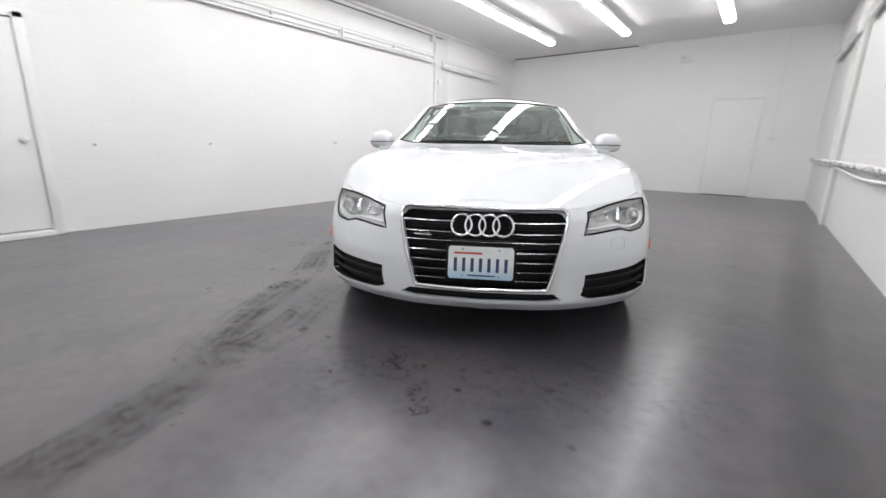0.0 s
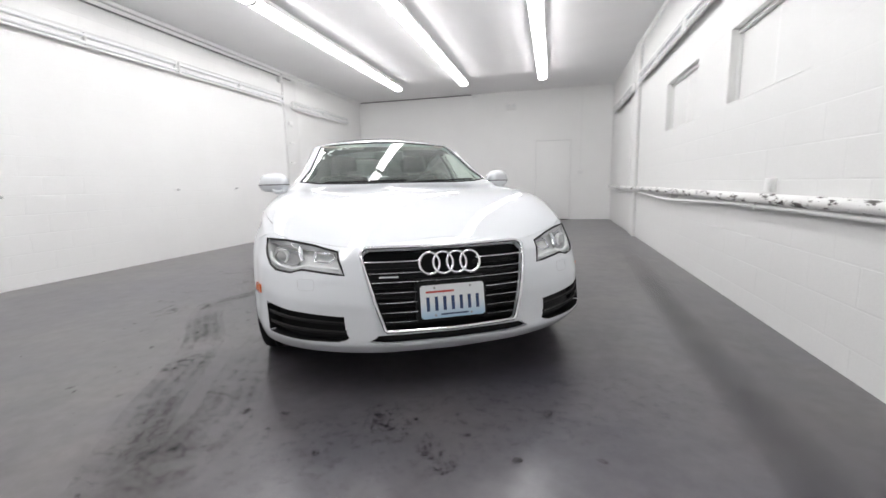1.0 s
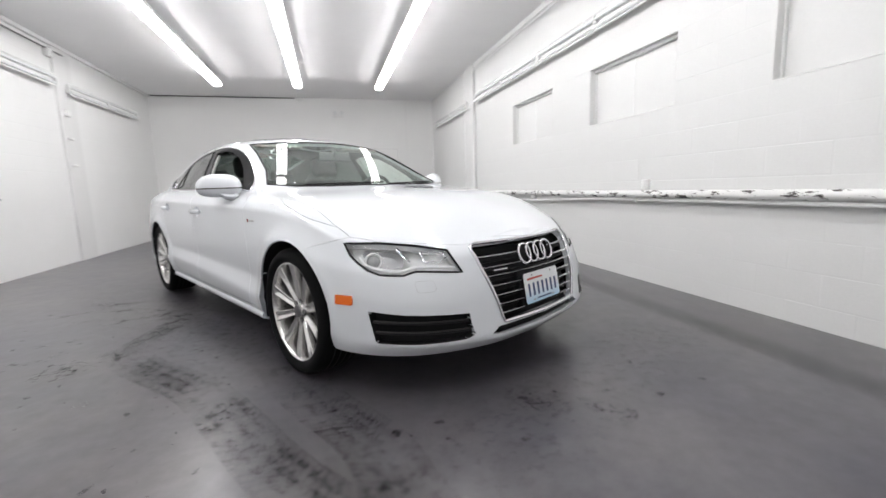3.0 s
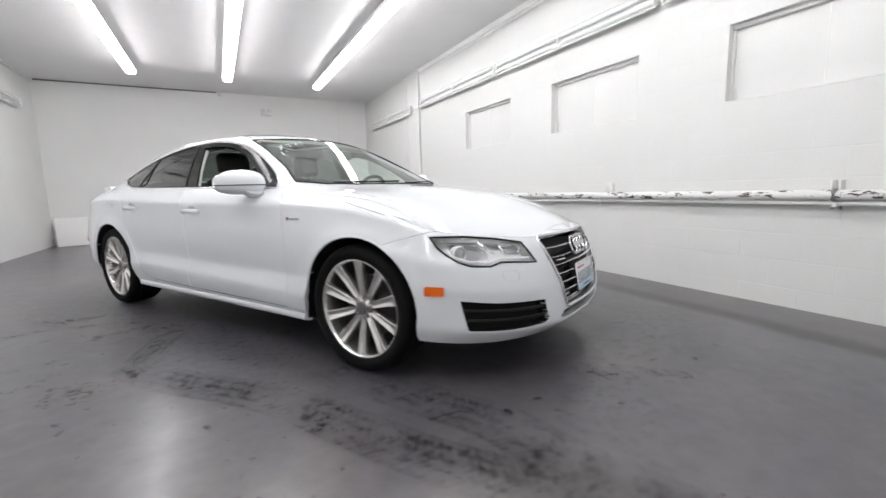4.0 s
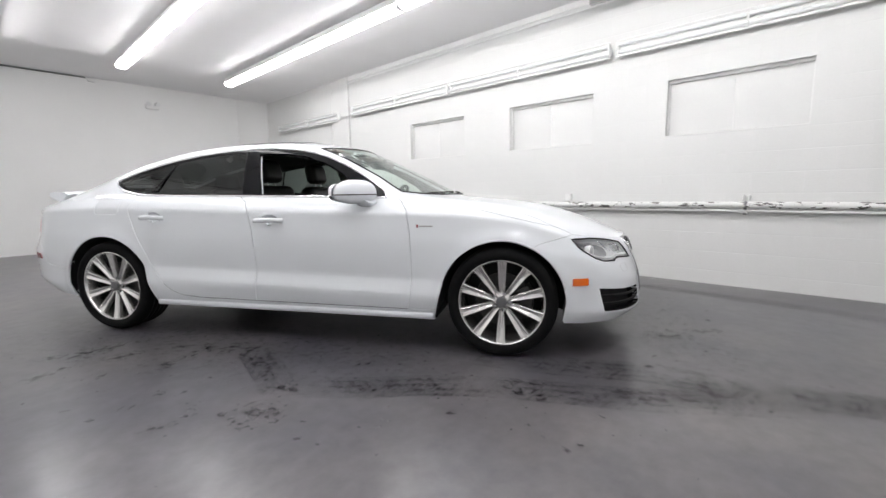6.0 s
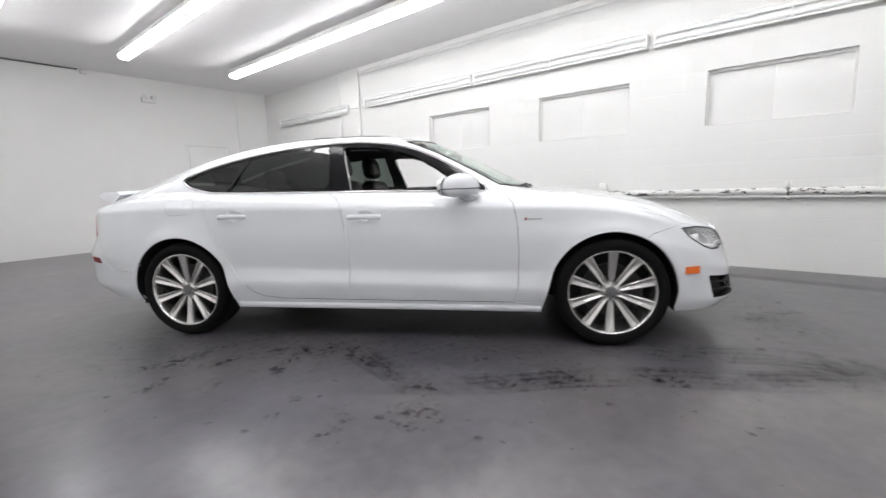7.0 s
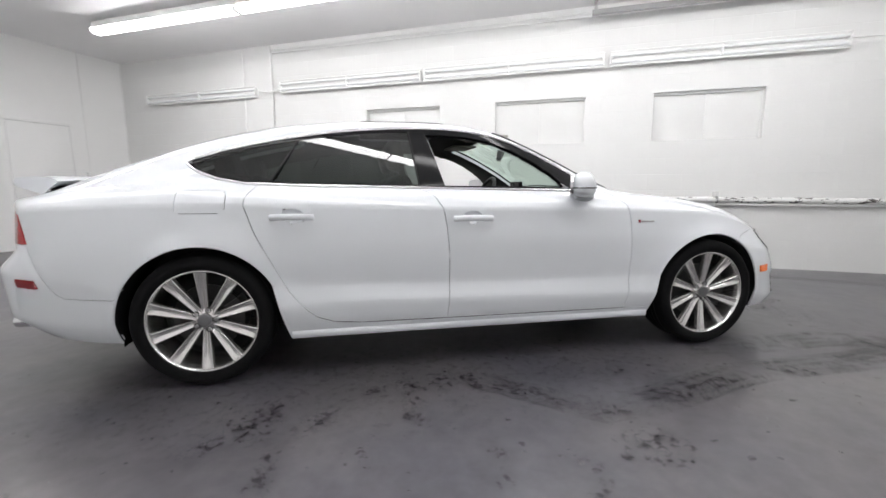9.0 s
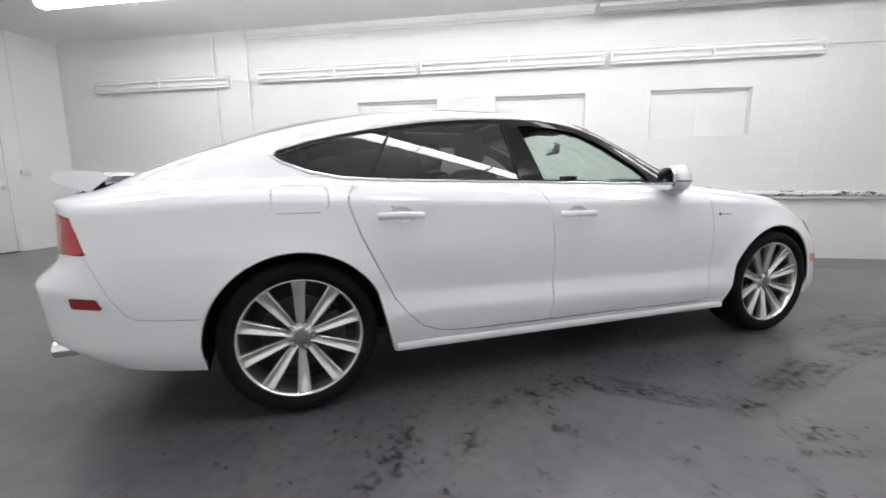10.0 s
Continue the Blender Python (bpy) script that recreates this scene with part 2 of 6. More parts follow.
def blind_window(y0, y1):
    w = thing("window_1", "blocked-up window recess, painted white over", "window", (WALL_E, (y0 + y1) / 2, WIN_LO), kind="structure")
    h, half = WIN_HI - WIN_LO, (y1 - y0) / 2
    for s in (-1, 1):
        bm = box((0.085, min(0, s * half), 0), (0.11, max(0, s * half), h), 0.004)
        part("pane", bm, M_BLOCK, w)
    for s in (-1, 1):
        part("window_frame", box((0.06, s * half - s * 0.012, 0.0), (0.085, s * half, h - 0.03), 0.003), M_TRIM, w)
    part("window_frame", box((0.05, -half, h - 0.03), (0.085, half, h), 0.004), M_TRIM, w)
    part("window_sill", box((-0.003, -half, -0.001), (0.085, half, 0.006), 0.002), M_TRIM, w)
    part("seam", box((0.0828, -0.005, 0.006), (0.085, 0.005, h - 0.03), 0.0008), M_TRIM, w)


for y0, y1 in WINDOWS:
    blind_window(y0, y1)


# pilaster and pipes on the east wall
structure("pilaster", box((WALL_E - 0.035, 7.74, 0), (WALL_E + 0.01, 8.24, CEIL), 0.006), M_BLOCK, "shallow white painted pilaster on the block wall", "pilaster")
structure("pilaster", box((WALL_W - 0.01, 7.6, 0), (WALL_W + 0.03, 8.05, CEIL), 0.006), M_BLOCK, "shallow white painted pilaster on the block wall", "pilaster")
structure("trim", box((WALL_E - 0.02, WALL_S, CEIL - 0.075), (WALL_E + 0.01, 7.735, CEIL), 0.004), M_TRIM, "white painted ledger board under the ceiling", "trim")
structure("trim", box((WALL_W - 0.01, WALL_S, CEIL - 0.05), (WALL_W + 0.05, WALL_N, CEIL), 0.006), M_TRIM, "white painted ledger board under the ceiling", "trim")


def peeling():
    m, t, b = principled("peeling_white_paint", (0.8, 0.8, 0.78), 0.5)
    c1, f1 = noise_ramp(t, 17.0, [(0.55, (0.80, 0.80, 0.785)), (0.57, (0.06, 0.052, 0.048))], detail=6, rough=0.68, stretch=(1.4, 0.5, 1.4))
    t.links.new(c1, b.inputs["Base Color"])
    _, f2 = noise_ramp(t, 30, [(0, g(0)), (1, g(1))])
    bump(t, b, f2, 0.4, 0.006)
    return m


M_PEEL = peeling()


def rail():
    r = thing("wall_pipe", "thick white wall pipe with peeling paint on steel", "pipe", (0, 0, 0))
    pts = [(WALL_E - 0.065, WALL_S + 0.01, 0.828)] + [(WALL_E - 0.065 + 0.004 * math.sin(y * 2.1), y, 0.826 + 0.003 * math.sin(y * 1.3)) for y in np.linspace(-1.4, 10.8, 60)]
    part("pipe", sweep(pts, 0.034, seg=18), M_PEEL, r)
    for y in (-0.9, 1.27, 3.2, 5.3, 7.3, 9.6):
        part("bracket", box((WALL_E - 0.075, y - 0.012, 0.745), (WALL_E + 0.003, y + 0.012, 0.80), 0.003), M_TRIM, r)
    return r


rail()


def thin_pipe():
    r = thing("water_pipe", "thin white painted pipe under the wall pipe", "pipe")
    pts = []
    for y in np.linspace(WALL_S + 0.01, WALL_N - 0.01, 90):
        dip = 0.05 * math.exp(-((y - 5.6) / 1.3) ** 2) * (1 if y < 7.2 else 0.6)
        pts.append((WALL_E - 0.055, y, 0.772 + 0.015 * math.exp(-((y - 7.6) / 0.5) ** 2) - dip))
    part("pipe", sweep(pts, 0.0135, seg=12), M_TRIM, r)
    return r


thin_pipe()


def conduit(pts, radius, label, name="conduit", material=None):
    c = thing(name, label, "conduit")
    part("pipe", sweep(pts, radius, seg=12), material or M_TRIM, c)
    return c


conduit([(WALL_E - 0.05, 7.72, z) for z in np.linspace(0.0, CEIL - 0.14, 30)], 0.013, "white painted vertical conduit beside the pilaster")
conduit([(WALL_E - 0.035, y, CEIL - 0.13) for y in np.linspace(WALL_S + 0.01, 7.72, 30)], 0.007, "thin white painted conduit along the block wall")
conduit([(WALL_E - 0.045, 8.28, z) for z in np.linspace(0.85, CEIL - 0.05, 20)], 0.008, "thin white painted cable on the block wall")
conduit([(WALL_E - 0.06, 7.59 + k * 0.02, 2.55 - 0.004 * k * (19 - k) / 9) for k in range(20)], 0.007, "short white cable between two strip lights")
conduit([(WALL_E - 0.015, y, 2.60 + 0.0025 * math.sin(3 * y)) for y in np.linspace(WALL_S + 0.01, 0.1, 12)], 0.006, "thin white painted cable on the block wall")
conduit([(WALL_W + 0.04, y, 3.115) for y in np.linspace(WALL_S + 0.01, 7.85, 30)], 0.011, "grey painted conduit along the block wall", material=M_CONDUIT)
conduit([(x, WALL_N - 0.02, CEIL - 0.015) for x in np.linspace(WALL_W + 0.06, -2.55, 20)], 0.013, "grey conduit along the top of the end wall", material=M_CONDUIT)
conduit([(0.2, WALL_N - 0.012, z) for z in np.linspace(1.23, CEIL - 0.01, 20)], 0.006, "thin white painted conduit down the end wall")


def wall_box(name, at, size, label, category):
    t = thing(name, label, category, at)
    sx, sy, sz = size
    part("housing", box((-sx / 2, -sy / 2, -sz / 2), (sx / 2, sy / 2, sz / 2), min(size) * 0.15), M_TRIM, t)
    k = 0 if sx < sy else 1
    lo, hi = [-sx * 0.36, -sy * 0.36, -sz * 0.36], [sx * 0.36, sy * 0.36, sz * 0.36]
    side = (1 if at[0] < -3 else -1) if k == 0 else -1
    lo[k], hi[k] = sorted((side * (size[k] / 2 - 0.001), side * (size[k] / 2 + 0.004)))
    part("cover", box(lo, hi, 0.0015), M_TRIM, t)
    return t


wall_box("outlet_box", (WALL_E - 0.016, 3.13, 0.91), (0.04, 0.08, 0.09), "white painted outlet box above the wall pipe", "outlet")
clamp = thing("pipe_clamp", "worn steel clamp holding the wall pipe", "clamp", (WALL_E, 1.27, 0))
for dy in (-0.022, 0.022):
    part("prong", box((-0.075, dy - 0.006, 0.855), (0.002, dy + 0.006, 0.925), 0.002), M_TRIM, clamp)
part("strap", sweep([(-0.065 + 0.039 * math.cos(a), 0.0, 0.826 + 0.039 * math.sin(a)) for a in np.linspace(0, 2 * math.pi, 29)[:-1]], 0.006, seg=8, closed=True, squash=(2.2, 0.8)), M_CONDUIT, clamp)
part("hook", box((-0.08, -0.016, 0.735), (0.002, 0.016, 0.752), 0.003), M_CONDUIT, clamp)
wall_box("switch_box", (0.2, WALL_N - 0.02, 1.19), (0.12, 0.045, 0.08), "white light switch box beside the end door", "switch")
wall_box("junction_box", (-2.47, WALL_N - 0.03, CEIL - 0.05), (0.1, 0.06, 0.07), "white junction box at the conduit's end", "junction box")
wall_box("junction_box", (WALL_W + 0.045, 7.5, 3.06), (0.08, 0.1, 0.12), "white junction box on the block wall", "junction box")
for z in (2.25, 1.87, 1.47):
    wall_box("bracket", (WALL_W + 0.05, 7.74, z), (0.04, 0.13, 0.035 if z < 2 else 0.09), "small white painted bracket on the pilaster", "bracket")


def wall_stud(y, z):
    t = thing("wall_stud", "small dark capped bolt stub on the block wall", "bolt", (WALL_W, y, z))
    part("shank", cyl((-0.01, 0, 0), (0.022, 0, 0), 0.016), M_STUD, t)
    part("washer", cyl((0.0, 0, 0), (0.008, 0, 0), 0.034), M_TRIM, t)


for y, z in ((1.65, 0.905), (2.86, 0.93), (4.91, 0.97), (6.09, 0.975)):
    wall_stud(y, z)


def emergency_light():
    t = thing("emergency_light", "white twin-head emergency light high on the end wall", "emergency light", (-1.52, WALL_N, 2.83))
    part("housing", box((-0.12, -0.06, -0.045), (0.12, 0.0, 0.05), 0.01), M_TRIM, t)
    for s in (-1, 1):
        bm = cyl((s * 0.07, -0.055, 0.055), (s * 0.085, -0.12, 0.04), 0.042, seg=24, r2=0.048)
        head = part("lamp_head", bm, M_TRIM, t)
        part("lens", cyl((s * 0.085, -0.12, 0.04), (s * 0.0855, -0.122, 0.0395), 0.04, seg=24), M_DEADTUBE, head)


emergency_light()


def flush_door():
    d = thing("door_1", "flush white painted steel door in the end wall, closed", "door", (-0.47, WALL_N, 0), kind="structure")
    part("leaf", box((-0.425, -0.006, 0.012), (0.425, 0.01, 1.985), 0.003), M_PLASTER, d)
    for s in (-1, 1):
        part("door_frame", box((s * 0.430, -0.009, 0), (s * 0.475, 0.0, 2.03), 0.003), M_PLASTER, d)
    part("door_frame", box((-0.475, -0.010, 1.990), (0.475, 0.0, 2.035), 0.003), M_PLASTER, d)
    # grey strips laid in for the shade between leaf and frame
    for s in (-1, 1):
        part("gap_shade", box((s * 0.426, -0.004, 0.012), (s * 0.4295, 0.0, 1.985)), M_STUD, d)
    part("gap_shade", box((-0.4295, -0.004, 1.9855), (0.4295, 0.0, 1.9895)), M_STUD, d)
    part("threshold", box((-0.43, -0.05, 0.0), (0.43, 0.0, 0.011), 0.003), M_BLACK, d)
    for z in (0.96, 1.1):
        rose = part("lock", cyl((0.36, -0.006, z), (0.36, -0.022, z), 0.03 if z < 1 else 0.024), M_TRIM, d)
        if z < 1:
            part("knob", cyl((0.36, -0.022, z), (0.36, -0.065, z), 0.022, r2=0.03), M_TRIM, rose)


flush_door()


def side_door():
    d = thing("door_2", "white painted side door on a raised sill, closed", "door", (WALL_W, 0.72, 0), kind="structure")
    part("leaf", box((0.0, -0.46, 0.07), (0.03, 0.46, 2.04), 0.004), M_TRIM, d)
    for s in (-1, 1):
        part("door_frame", box((-0.003, s * 0.465, 0), (0.06, s * 0.545, 2.1), 0.006), M_TRIM, d)
    part("door_frame", box((-0.003, -0.545, 2.045), (0.06, 0.545, 2.12), 0.006), M_TRIM, d)
    part("threshold", box((-0.003, -0.465, 0.0), (0.12, 0.465, 0.055), 0.008), M_TRIM, d)
    part("knob", lathe([(0.0, 0.0), (0.03, 0.0), (0.03, 0.01), (0.014, 0.014), (0.014, 0.035), (0.03, 0.05), (0.022, 0.068), (0.0, 0.07)], 24, "Z"), M_TRIM, d).matrix_basis = pose(0.03, 0.38, 0.95, 0, 90, 0)


side_door()


def leaning_board():
    t = thing("board", "plain white board leaning against the end wall", "board", (-5.30, 10.93, 0.0))
    t.matrix_basis = pose(-5.32, 10.86, 0.002, -17, 0, 14)
    part("panel", box((-0.26, -0.012, 0), (0.26, 0.012, 0.58), 0.003), M_TRIM, t)


leaning_board()


# ---- strip lights ----
def ceiling_light():
    t = thing("ceiling_light", "lit white fluorescent strip light under the ceiling", "strip light", group="ceiling strip lights")
    hl = 1.215
    part("housing", box((-0.05, -hl, -0.075), (0.05, hl, 0.0), 0.006), M_TRIM, t)
    wing = [(-0.092, -0.094), (-0.090, -0.097), (-0.05, -0.085), (-0.02, -0.091), (0.02, -0.091), (0.05, -0.085), (0.090, -0.097), (0.092, -0.094), (0.05, -0.074), (-0.05, -0.074)]
    part("reflector", prism(wing, 2 * hl, lambda a, b, d: (a, d - hl, b)), M_TRIM, t)
    lens = [(-0.077, -0.0965), (-0.079, -0.106), (-0.072, -0.138), (-0.044, -0.158), (0.044, -0.158), (0.072, -0.138), (0.079, -0.106), (0.077, -0.0965)]
    for h in (-1, 1):
        ob = part("diffuser", prism(lens, hl - 0.032, lambda a, b, d: (a, h * (0.008 + d), b + 0.0)), M_TUBE, t, "glowing white diffuser")
        # the prismatic sides and the flat below
        ob.data.materials.append(M_TUBE_SIDE)
        for p in ob.data.polygons:
            p.material_index = 1 if p.normal.z > -0.55 else 0
    for h in (-1, 0, 1):
        part("end_cap", prism([(a * 1.06, b - 0.003 if b < -0.09 else b) for a, b in lens], 0.016, lambda a, b, d: (a, h * (hl - 0.016) - 0.008 + d, b)), M_TRIM, t)
    return t


LAMP_ROWS = (-3.86, -2.36, -0.70)
first = None
for x in LAMP_ROWS:
    for y in (8.08, 5.64, 3.20, 0.76):
        m = pose(x, y, CEIL - 0.035)
        if first is None:
            first = ceiling_light()
            first.matrix_basis = m
        else:
            copy_thing(first, m)


def wall_light():
    """An unlit strip light with its back to x = 0, facing -x."""
    t = thing("wall_light", "unlit white fluorescent strip light on the block wall", "strip light", group="wall strip lights")
    hl = 1.215
    part("housing", box((-0.05, -hl, -0.035), (0.0, hl, 0.035), 0.006), M_TRIM, t)
    wing = [(-0.080, 0.092), (-0.085, 0.088), (-0.05, 0.04), (-0.05, -0.04), (-0.085, -0.088), (-0.080, -0.092), (-0.04, -0.045), (-0.04, 0.045)]
    part("reflector", prism(wing, 2 * hl, lambda a, b, d: (a, d - hl, b)), M_TRIM, t)
    for s in (-1, 1):
        for h in (-1, 1):
            part("tube", cyl((-0.074, h * 0.012, s * 0.040), (-0.074, h * (hl - 0.02), s * 0.040), 0.021, seg=14), M_DEADTUBE, t)
    for h in (-1, 0, 1):
        part("socket", box((-0.1, h * (hl - 0.012) - 0.011, -0.07), (-0.05, h * (hl - 0.012) + 0.011, 0.07), 0.005), M_TRIM, t)
    return t


first = None
for side, y, z in ((0, 9.23, 2.525), (0, 6.335, 2.565), (0, 3.86, 2.565), (0, 1.36, 2.565),
                   (1, 9.03, 2.625), (1, 6.3, 2.685), (1, 3.84, 2.685), (1, 1.38, 2.685)):
    m = pose(WALL_E, y, z) if side == 0 else pose(WALL_W, y, z, 0, 0, 180)
    if first is None:
        first = wall_light()
        first.matrix_basis = m
    else:
        copy_thing(first, m)


def door_track():
    t = thing("door_track", "galvanised overhead door track hung under the ceiling", "door track")
    x = WALL_E - 0.24
    prof = [(-0.03, -0.025), (0.03, -0.025), (0.03, -0.02), (-0.025, -0.02), (-0.025, 0.025), (0.01, 0.025), (0.01, 0.03), (-0.03, 0.03)]
    part("rail", prism(prof, 4.0, lambda a, b, d: (x + a, 2.82 - d, 3.075 + b)), M_STEEL, t)
    for y in (2.78, 1.85, 0.4, -0.9):
        part("hanger", box((x - 0.02, y - 0.018, 3.09), (x + 0.02, y + 0.018, CEIL), 0.002), M_STEEL, t)
    return t


door_track()


# ---- the car ----
CAR_AT, CAR_TURN = (-2.037, 3.792), -60.7


def pchip(x, xs, ys):
    """Shape-keeping cubic through (xs, ys)."""
    xs, ys = np.asarray(xs, float), np.asarray(ys, float)
    h, d = np.diff(xs), np.diff(ys) / np.diff(xs)
    s = np.zeros_like(ys)
    s[0], s[-1] = d[0], d[-1]
    for i in range(1, len(xs) - 1):
        if d[i - 1] * d[i] > 0:
            w1, w2 = 2 * h[i] + h[i - 1], h[i] + 2 * h[i - 1]
            s[i] = (w1 + w2) / (w1 / d[i - 1] + w2 / d[i])
    k = np.clip(np.searchsorted(xs, x) - 1, 0, len(xs) - 2)
    t = (x - xs[k]) / h[k]
    return (ys[k] * (1 + 2 * t) * (1 - t) ** 2 + s[k] * h[k] * t * (1 - t) ** 2 + ys[k + 1] * t * t * (3 - 2 * t) - s[k + 1] * h[k] * t * t * (1 - t))


def soften(a, width):
    """Gaussian smoothing of samples, with the ends held."""
    r = int(3 * width)
    k = np.exp(-0.5 * (np.arange(-r, r + 1) / width) ** 2)
    k /= k.sum()
    p = np.concatenate([2 * a[0] - a[r:0:-1], a, 2 * a[-1] - a[-2:-r - 2:-1]])
    return np.convolve(p, k, "valid")


# each level runs from the middle of the tail round the side to the middle of the nose
LEVELS = {
    "under": dict(x=[-2.36, -2.35, -2.30, -2.20, -2.02, -1.80, -1.457, -0.9, -0.2, 0.5, 1.0, 1.457, 1.84, 2.07, 2.22, 2.29, 2.31],
                  y=[0, 0.35, 0.61, 0.785, 0.87, 0.905, 0.92, 0.902, 0.90, 0.90, 0.902, 0.925, 0.895, 0.765, 0.53, 0.27, 0],
                  z=[0.30, 0.30, 0.29, 0.275, 0.255, 0.24, 0.225, 0.212, 0.207, 0.204, 0.202, 0.215, 0.222, 0.213, 0.205, 0.20, 0.20]),
    "low": dict(x=[-2.51, -2.495, -2.435, -2.295, -2.07, -1.8, -1.457, -0.9, -0.2, 0.5, 1.0, 1.457, 1.85, 2.11, 2.275, 2.345, 2.365],
                y=[0, 0.36, 0.65, 0.83, 0.905, 0.935, 0.942, 0.945, 0.944, 0.944, 0.944, 0.944, 0.913, 0.79, 0.55, 0.28, 0],
                z=[0.38, 0.38, 0.38, 0.37, 0.35, 0.33, 0.345, 0.405, 0.395, 0.375, 0.36, 0.32, 0.30, 0.275, 0.26, 0.25, 0.25]),
    "mid": dict(x=[-2.56, -2.54, -2.465, -2.31, -2.08, -1.8, -1.457, -0.9, -0.2, 0.5, 1.0, 1.457, 1.84, 2.10, 2.255, 2.325, 2.345],
                y=[0, 0.36, 0.64, 0.83, 0.912, 0.942, 0.942, 0.922, 0.918, 0.918, 0.927, 0.944, 0.908, 0.775, 0.53, 0.27, 0],
                z=[0.60, 0.60, 0.60, 0.59, 0.56, 0.53, 0.51, 0.495, 0.48, 0.468, 0.47, 0.49, 0.49, 0.46, 0.44, 0.43, 0.43]),
    "flank": dict(x=[-2.455, -2.435, -2.37, -2.25, -2.06, -1.8, -1.457, -0.9, -0.2, 0.5, 1.0, 1.457, 1.83, 2.075, 2.225, 2.295, 2.315],
                  y=[0, 0.35, 0.645, 0.825, 0.905, 0.94, 0.946, 0.938, 0.934, 0.934, 0.938, 0.944, 0.90, 0.755, 0.515, 0.26, 0],
                  z=[0.69, 0.69, 0.69, 0.695, 0.70, 0.71, 0.71, 0.70, 0.70, 0.70, 0.70, 0.68, 0.61, 0.565, 0.545, 0.54, 0.54]),
    "shoulder": dict(x=[-2.45, -2.43, -2.365, -2.245, -2.06, -1.8, -1.457, -0.9, -0.2, 0.5, 1.0, 1.457, 1.81, 2.045, 2.195, 2.265, 2.285],
                     y=[0, 0.35, 0.625, 0.795, 0.872, 0.908, 0.925, 0.93, 0.93, 0.926, 0.924, 0.908, 0.85, 0.70, 0.475, 0.24, 0],
                     z=[0.89, 0.89, 0.89, 0.893, 0.90, 0.909, 0.912, 0.903, 0.885, 0.872, 0.862, 0.83, 0.728, 0.652, 0.63, 0.63, 0.63]),
    "belt": dict(x=[-2.49, -2.467, -2.40, -2.275, -2.055, -1.8, -1.457, -0.9, -0.2, 0.5, 1.0, 1.457, 1.78, 2.0, 2.15, 2.23, 2.255],
                 y=[0, 0.33, 0.58, 0.71, 0.752, 0.785, 0.806, 0.816, 0.82, 0.82, 0.815, 0.80, 0.745, 0.62, 0.43, 0.22, 0],
                 z=[0.922, 0.922, 0.925, 0.936, 0.972, 1.002, 1.015, 1.0, 0.985, 0.965, 0.935, 0.89, 0.80, 0.72, 0.69, 0.685, 0.685]),
}
CAP_X = [-2.49, -2.472, -2.42, -2.295, -2.085, -1.8, -1.457, -0.9, -0.2, 0.5, 1.0, 1.457, 1.80, 2.02, 2.16, 2.235, 2.256]
RAIL_Y = dict(x=[-2.505, -2.435, -2.32, -2.12, -1.8, -1.4, -0.9, -0.2, 0.1, 0.35, 0.6, 0.8, 0.95, 1.2, 1.6, 2.0, 2.16, 2.256],
              y=[0.0, 0.36, 0.51, 0.555, 0.572, 0.597, 0.622, 0.632, 0.63, 0.645, 0.687, 0.725, 0.735, 0.67, 0.59, 0.44, 0.27, 0.0])
RAIL_Z = dict(x=[-2.505, -2.26, -2.12, -1.8, -1.4, -1.0, -0.6, -0.25, 0.05, 0.3, 0.5, 0.7, 0.82, 0.95, 1.2, 1.6, 1.9, 2.1, 2.256],
              z=[0.922, 0.970, 1.028, 1.133, 1.243, 1.315, 1.35, 1.352, 1.325, 1.24, 1.145, 1.04, 0.985, 0.955, 0.935, 0.88, 0.795, 0.725, 0.685])
SPINE_Z = dict(x=[-2.505, -2.26, -2.1, -1.8, -1.4, -1.0, -0.6, -0.25, 0.05, 0.25, 0.45, 0.65, 0.85, 0.98, 1.05, 1.2, 1.6, 1.9, 2.1, 2.256],
               z=[0.922, 0.992, 1.072, 1.205, 1.335, 1.398, 1.42, 1.42, 1.39, 1.34, 1.255, 1.155, 1.05, 0.985, 0.972, 0.958, 0.91, 0.835, 0.755, 0.685])
SEGMENTS = (("under", "low", 6, 0.05), ("low", "mid", 10, -0.012), ("mid", "flank", 9, 0.01), ("flank", "shoulder", 10, -0.006), ("shoulder", "belt", 12, 0.09))


